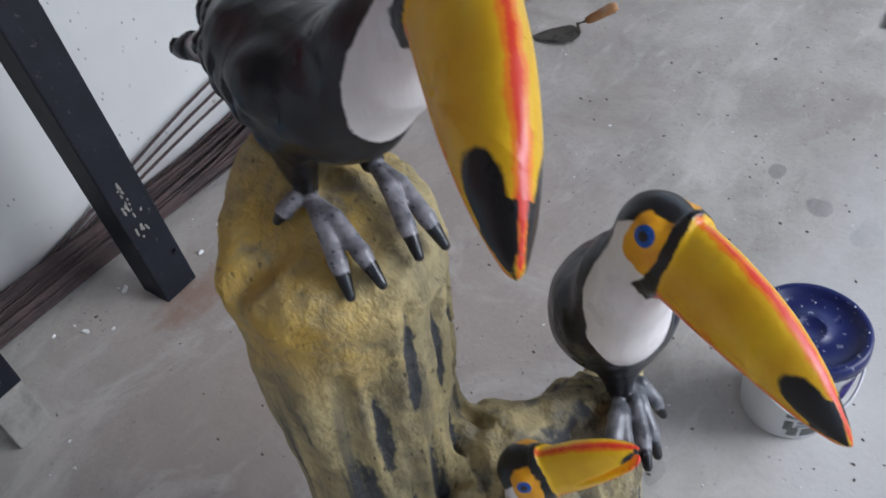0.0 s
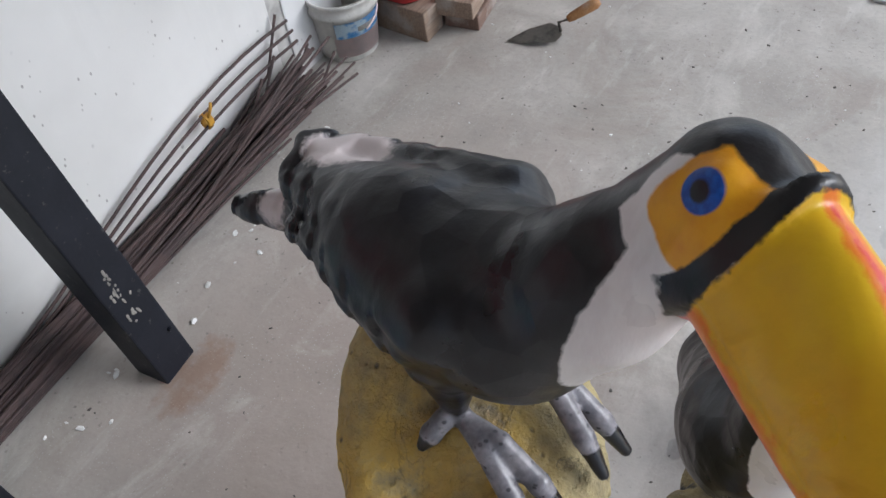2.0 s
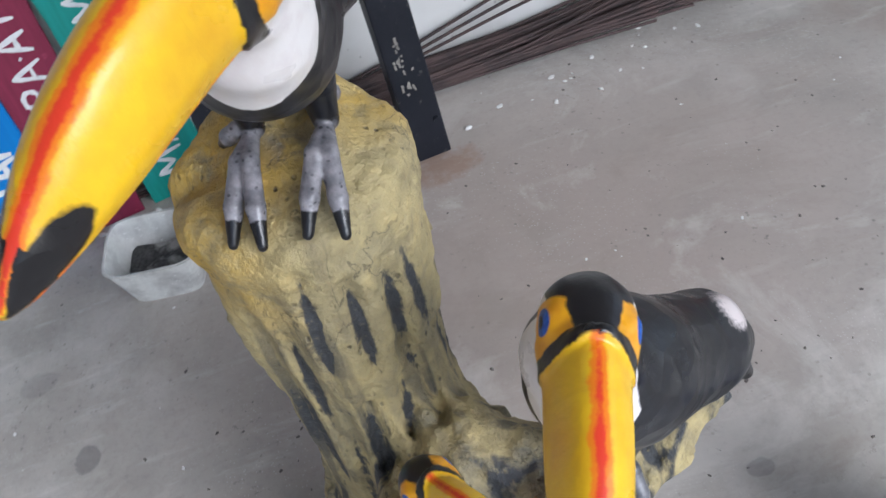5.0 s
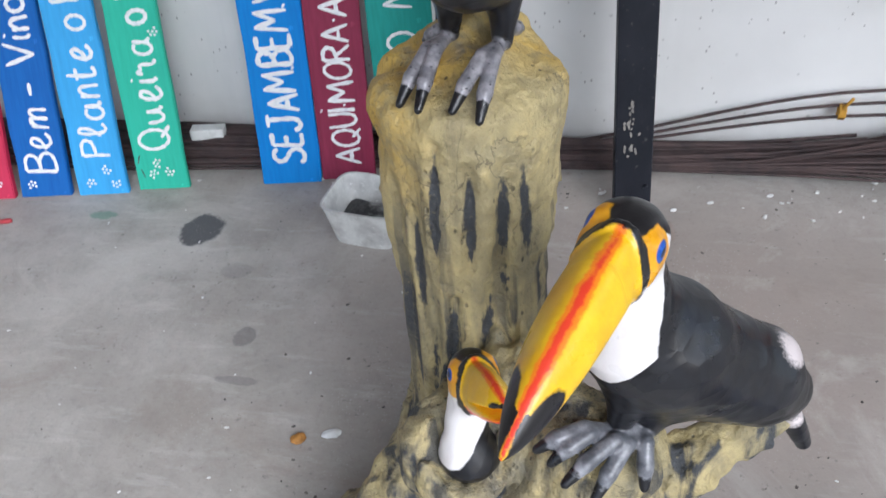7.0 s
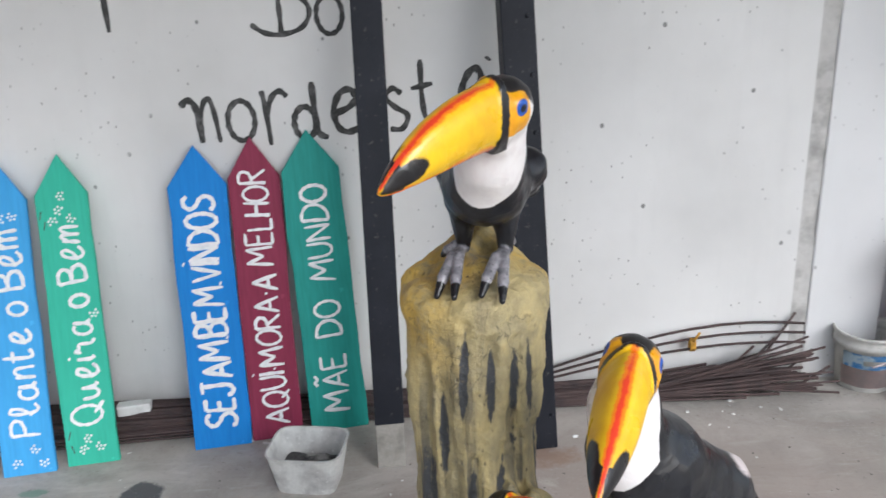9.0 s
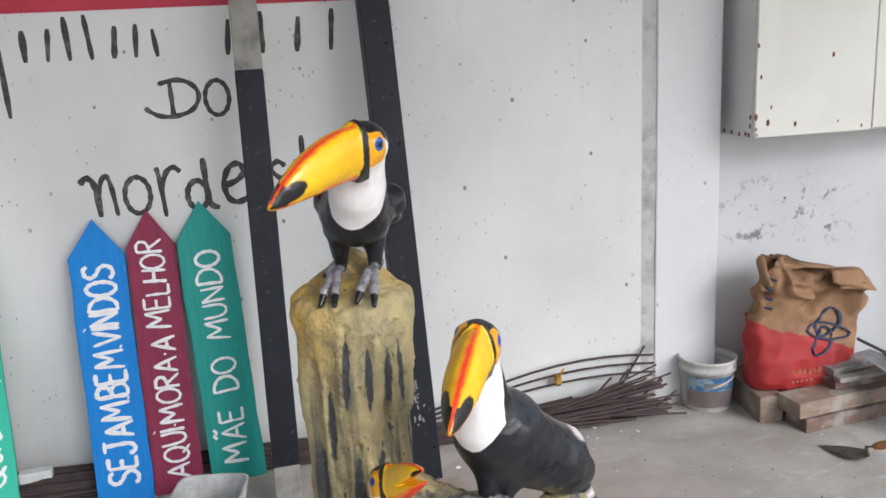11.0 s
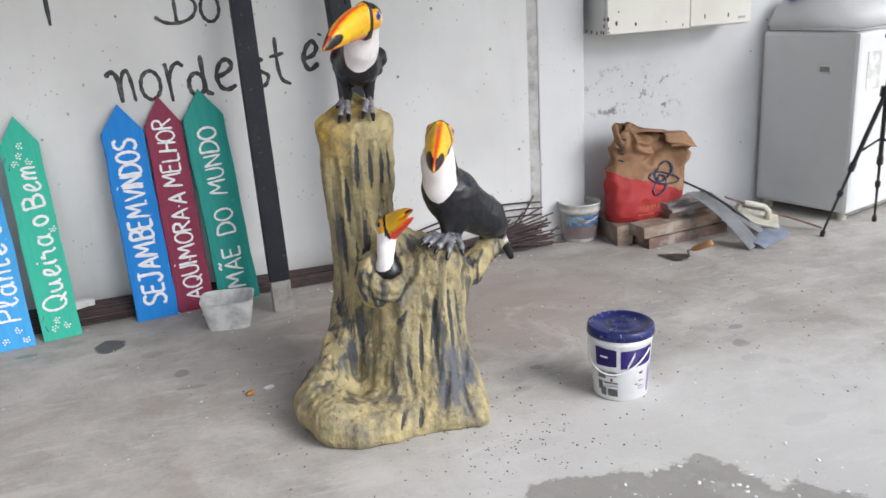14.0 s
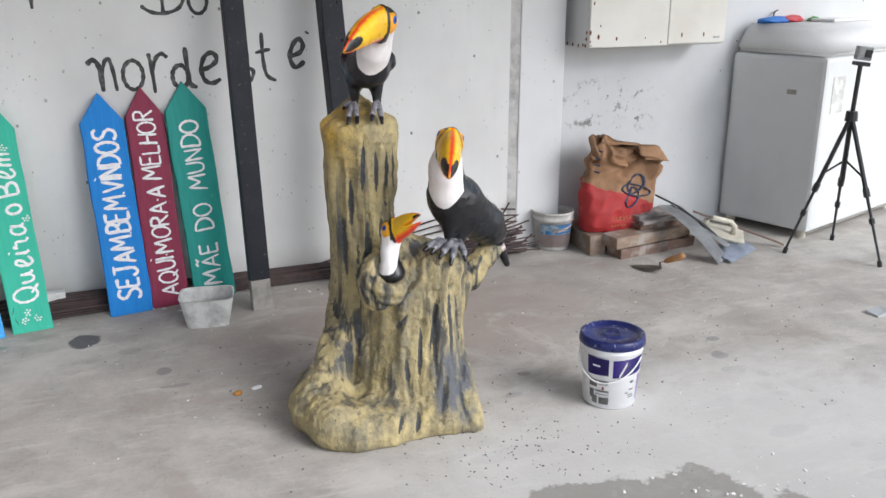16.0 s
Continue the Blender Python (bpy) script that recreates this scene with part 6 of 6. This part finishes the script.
for k, (x0, z0) in enumerate(((0.2, 0.36), (0.17, 0.385))):
    vs = [bm.verts.new((x0 - 0.08, -0.06, z0 - 0.02)), bm.verts.new((x0 + 0.05, -0.075, z0 - 0.035 - 0.02 * k)), bm.verts.new((x0 + 0.03, -0.05, z0 + 0.01)), bm.verts.new((x0 - 0.07, -0.03, z0 + 0.02))]
    bm.faces.new(vs)
bmesh.ops.subdivide_edges(bm, edges=bm.edges[:], cuts=4, use_grid_fill=True)
for v in bm.verts:
    v.co += noise.noise_vector(v.co * 30) * 0.008
bmesh.ops.solidify(bm, geom=bm.faces[:], thickness=0.002)
part("torn_flap", bm, SACK_KRAFT, sack, "torn flap of kraft paper", True)


def offcut(corners, thick, material, label, sag=0.0):
    """A thin sheet through four corners, slightly buckled."""
    bm = bmesh.new()
    a, b, c, d = [Vector(v) for v in corners]
    n = 10
    grid = [[bm.verts.new(a.lerp(b, i / n).lerp(d.lerp(c, i / n), j / n) + Vector((0, 0, max(-0.004, sag * math.sin(math.pi * i / n) + 0.004 * noise.noise(Vector((i, j, 3)) * 0.4))))) for j in range(n + 1)] for i in range(n + 1)]
    for i in range(n):
        for j in range(n):
            bm.faces.new((grid[i][j], grid[i + 1][j], grid[i + 1][j + 1], grid[i][j + 1]))
    bmesh.ops.solidify(bm, geom=bm.faces[:], thickness=thick)
    return tagged(new("sheet_offcut", from_bm("sheet_offcut", bm, material)), label, "offcut", "sheet offcuts")


offcut(((2.47, 1.74, 0.235), (2.63, 1.45, 0.006), (2.72, 1.5, 0.012), (2.58, 1.77, 0.22)), 0.004, SHEET, "grey bent sheet offcut leaning on the timber", 0.03)
offcut(((2.66, 1.52, 0.02), (2.7, 1.44, 0.006), (2.95, 1.57, 0.008), (2.9, 1.72, 0.05)), 0.004, SHEET_BLUE, "bluish sheet offcut lying on the floor", 0.012)
offcut(((2.58, 1.74, 0.2), (2.76, 1.56, 0.04), (2.8, 1.58, 0.045), (2.63, 1.77, 0.21)), 0.006, SHEET, "narrow pale strip on the offcuts")
rail = tube([(2.5, 1.8, 0.27), (2.6, 1.745, 0.215), (2.7, 1.67, 0.135), (2.76, 1.625, 0.075)], 0.012, 6, flat=0.4)
tagged(new("metal_strip", from_bm("metal_strip", rail, BLACK_PLASTIC)), "black bent metal strip over the offcuts", "strip")
rail = tube([(2.72, 1.78, 0.17), (2.9, 1.72, 0.1), (3.08, 1.6, 0.03), (3.12, 1.57, 0.012)], 0.012, 6, flat=0.4)
tagged(new("metal_strip", from_bm("metal_strip", rail, TIMBER)), "rusty brown strip over the offcuts", "strip")

hawk = thing("plastering_float", "cream plastic plastering float lying on the offcuts", "tool", pose(2.81, 1.70, 0.075, 18, 12, -30))
part("plate", boxed((-0.13, -0.06, 0), (0.13, 0.06, 0.012), None, 0.003), FLOAT_MAT, hawk)
part("handle", tube([(-0.075, 0, 0.012), (-0.07, 0, 0.055), (-0.045, 0, 0.075), (0.045, 0, 0.075), (0.07, 0, 0.055), (0.075, 0, 0.012)], 0.014, 10), FLOAT_MAT, hawk, smooth=True)

# ---- trowel ----
trowel = thing("pointing_trowel", "pointing trowel with steel blade and wooden handle on the floor", "trowel")
bm = bmesh.new()
tip, neck = Vector((2.236, 1.594, 0.004)), Vector((2.322, 1.466, 0.016))
along = (neck - tip).normalized()
across = along.cross(Vector((0, 0, 1))).normalized()
ring = [tip, tip.lerp(neck, 0.45) + across * 0.036, tip.lerp(neck, 0.85) + across * 0.046, neck + across * 0.02, neck - across * 0.02, tip.lerp(neck, 0.85) - across * 0.046, tip.lerp(neck, 0.45) - across * 0.036]
face = bm.faces.new([bm.verts.new(v) for v in ring])
bmesh.ops.solidify(bm, geom=[face], thickness=0.002)
part("blade", bm, STEEL, trowel)
grip0, grip1 = Vector((2.326, 1.448, 0.056)), Vector((2.378, 1.378, 0.1))
part("tang", tube([neck, neck + Vector((-0.006, 0.004, 0.03)), grip0], 0.005, 8), STEEL, trowel, smooth=True)
part("handle", tube([grip0, grip0.lerp(grip1, 0.15), grip0.lerp(grip1, 0.5), grip0.lerp(grip1, 0.85), grip1], [0.009, 0.013, 0.015, 0.016, 0.01], 12), HANDLE_WOOD, trowel, "worn wooden handle", True)

scrap = boxed((-0.05, -0.03, 0), (0.05, 0.03, 0.012), pose(2.84, 0.72, 0, 0, 0, 10), 0.003, 0.008)
tagged(new("metal_scrap", from_bm("metal_scrap", scrap, SHEET)), "small grey metal scrap on the floor", "scrap")
crumpled("mortar_lump", (1.305, -0.3, 0.013), (0.045, 0.036, 0.033), MORTAR, "lump of wet grey mortar on the damp floor", "mortar", 1.0)
crumpled("mortar_lump", (1.372, -0.325, 0.013), (0.034, 0.034, 0.034), MORTAR, "small lump of wet grey mortar on the damp floor", "mortar", 2.0)


# ---- white moulded lizard on the wall ----
def lizard_field(p):
    d = limb(p, (1.24, 2.035, 1.66), (1.36, 2.03, 1.6), 0.028, 0.034)
    d = blend(d, limb(p, (1.36, 2.03, 1.6), (1.45, 2.03, 1.565), 0.034, 0.026), 0.02)
    d = blend(d, ball(p, (1.475, 2.025, 1.556), (0.036, 0.026, 0.024)), 0.02)
    for hip, knee, foot in (((1.39, 2.03, 1.58), (1.375, 2.025, 1.55), (1.388, 2.03, 1.515)), ((1.43, 2.03, 1.6), (1.465, 2.025, 1.625), (1.47, 2.03, 1.655)),
                            ((1.27, 2.03, 1.64), (1.285, 2.025, 1.59), (1.305, 2.03, 1.563)), ((1.29, 2.03, 1.66), (1.32, 2.025, 1.7), (1.31, 2.03, 1.73))):
        d = blend(d, limb(p, hip, knee, 0.018, 0.015), 0.014)
        d = blend(d, limb(p, knee, foot, 0.015, 0.012), 0.01)
        d = blend(d, ball(p, foot, (0.018, 0.012, 0.014)), 0.008)
    d = blend(d, limb(p, (1.24, 2.035, 1.66), (1.14, 2.035, 1.72), 0.026, 0.008), 0.02)
    return d + 0.0025 * lattice_noise(p * 40, 6)


PUTTY = worn("dusty_white_cement", (0.6, 0.6, 0.585), (0.46, 0.46, 0.45), 0.8, 20, bump=0.4)
tagged(new("wall_relief", moulded("wall_relief", lizard_field, (1.1, 1.97, 1.47), (1.54, 2.08, 1.77), 0.005, PUTTY)), "small white moulded lizard relief fixed on the wall", "statue")

# ---- marker on the floor ----
marker = thing("marker_pen", "white marker pen with a red cap lying on the floor", "pen", Matrix.Translation((-0.762, 1.523, 0.007)) @ Euler((0, 0, 0.325)).to_matrix().to_4x4())
part("barrel", tube([(0, 0, 0), (0.006, 0, 0), (0.06, 0, 0)], [0.005, 0.0065, 0.0065], 10), PAIL_WHITE, marker, smooth=True)
part("cap", tube([(0.06, 0, 0), (0.09, 0, 0), (0.096, 0, 0)], [0.007, 0.0068, 0.005], 10), RED_CLOTH, marker, "red cap", True)

# ---- crumbs and flakes on the floor ----
def crumbs(name, count, region, size, material, label, seed):
    rng = random.Random(seed)
    bm = bmesh.new()
    for k in range(count):
        x, y = region(rng)
        s = size * rng.uniform(0.4, 1.6)
        made = bmesh.ops.create_icosphere(bm, subdivisions=1, radius=s, matrix=Matrix.Translation((x, y, s * 0.25)) @ Euler((0, 0, rng.uniform(0, 6))).to_matrix().to_4x4() @ Matrix.Diagonal((1.3, 0.8, 0.4, 1)))["verts"]
        for v in made:
            v.co += noise.noise_vector(v.co * 300 + Vector((k, 0, 0))) * s * 0.4
    return tagged(new(name, from_bm(name, bm, material)), label, "debris", kind="stuff")


crumbs("mortar_flakes", 70, lambda r: (r.gauss(1.5, 0.16), r.gauss(-0.2, 0.14)), 0.0042, FLAKE, "white flakes on the damp patch", 7)
crumbs("paint_flakes", 150, lambda r: (r.uniform(-0.6, 3.0), r.uniform(-0.6, 1.9)), 0.0028, FLAKE, "scattered small white flakes on the floor", 1)
crumbs("floor_crumbs", 380, lambda r: (r.gauss(1.3, 0.8), r.gauss(0.9, 0.5)), 0.0026, FLAKE_DARK, "scattered dark crumbs on the floor", 2)
crumbs("rod_flakes", 70, lambda r: (r.uniform(-0.4, 1.8), r.uniform(1.74, 2.0)), 0.006, FLAKE, "white flakes among the rods", 3)
crumbs("stump_crumbs", 150, lambda r: (r.gauss(1.02, 0.17), r.gauss(0.3, 0.11)), 0.0023, FLAKE_DARK, "dark crumbs by the stump foot", 4)
crumpled("paint_flake", (0.393, 0.953, 0.003), (0.018, 0.01, 0.006), FLAKE, "white paint flake on the floor", "flake", 0.3)
crumpled("clay_crumb", (0.33, 0.932, 0.004), (0.014, 0.011, 0.008), FLAKE_ORANGE, "orange crumb on the floor", "crumb", 0.6)
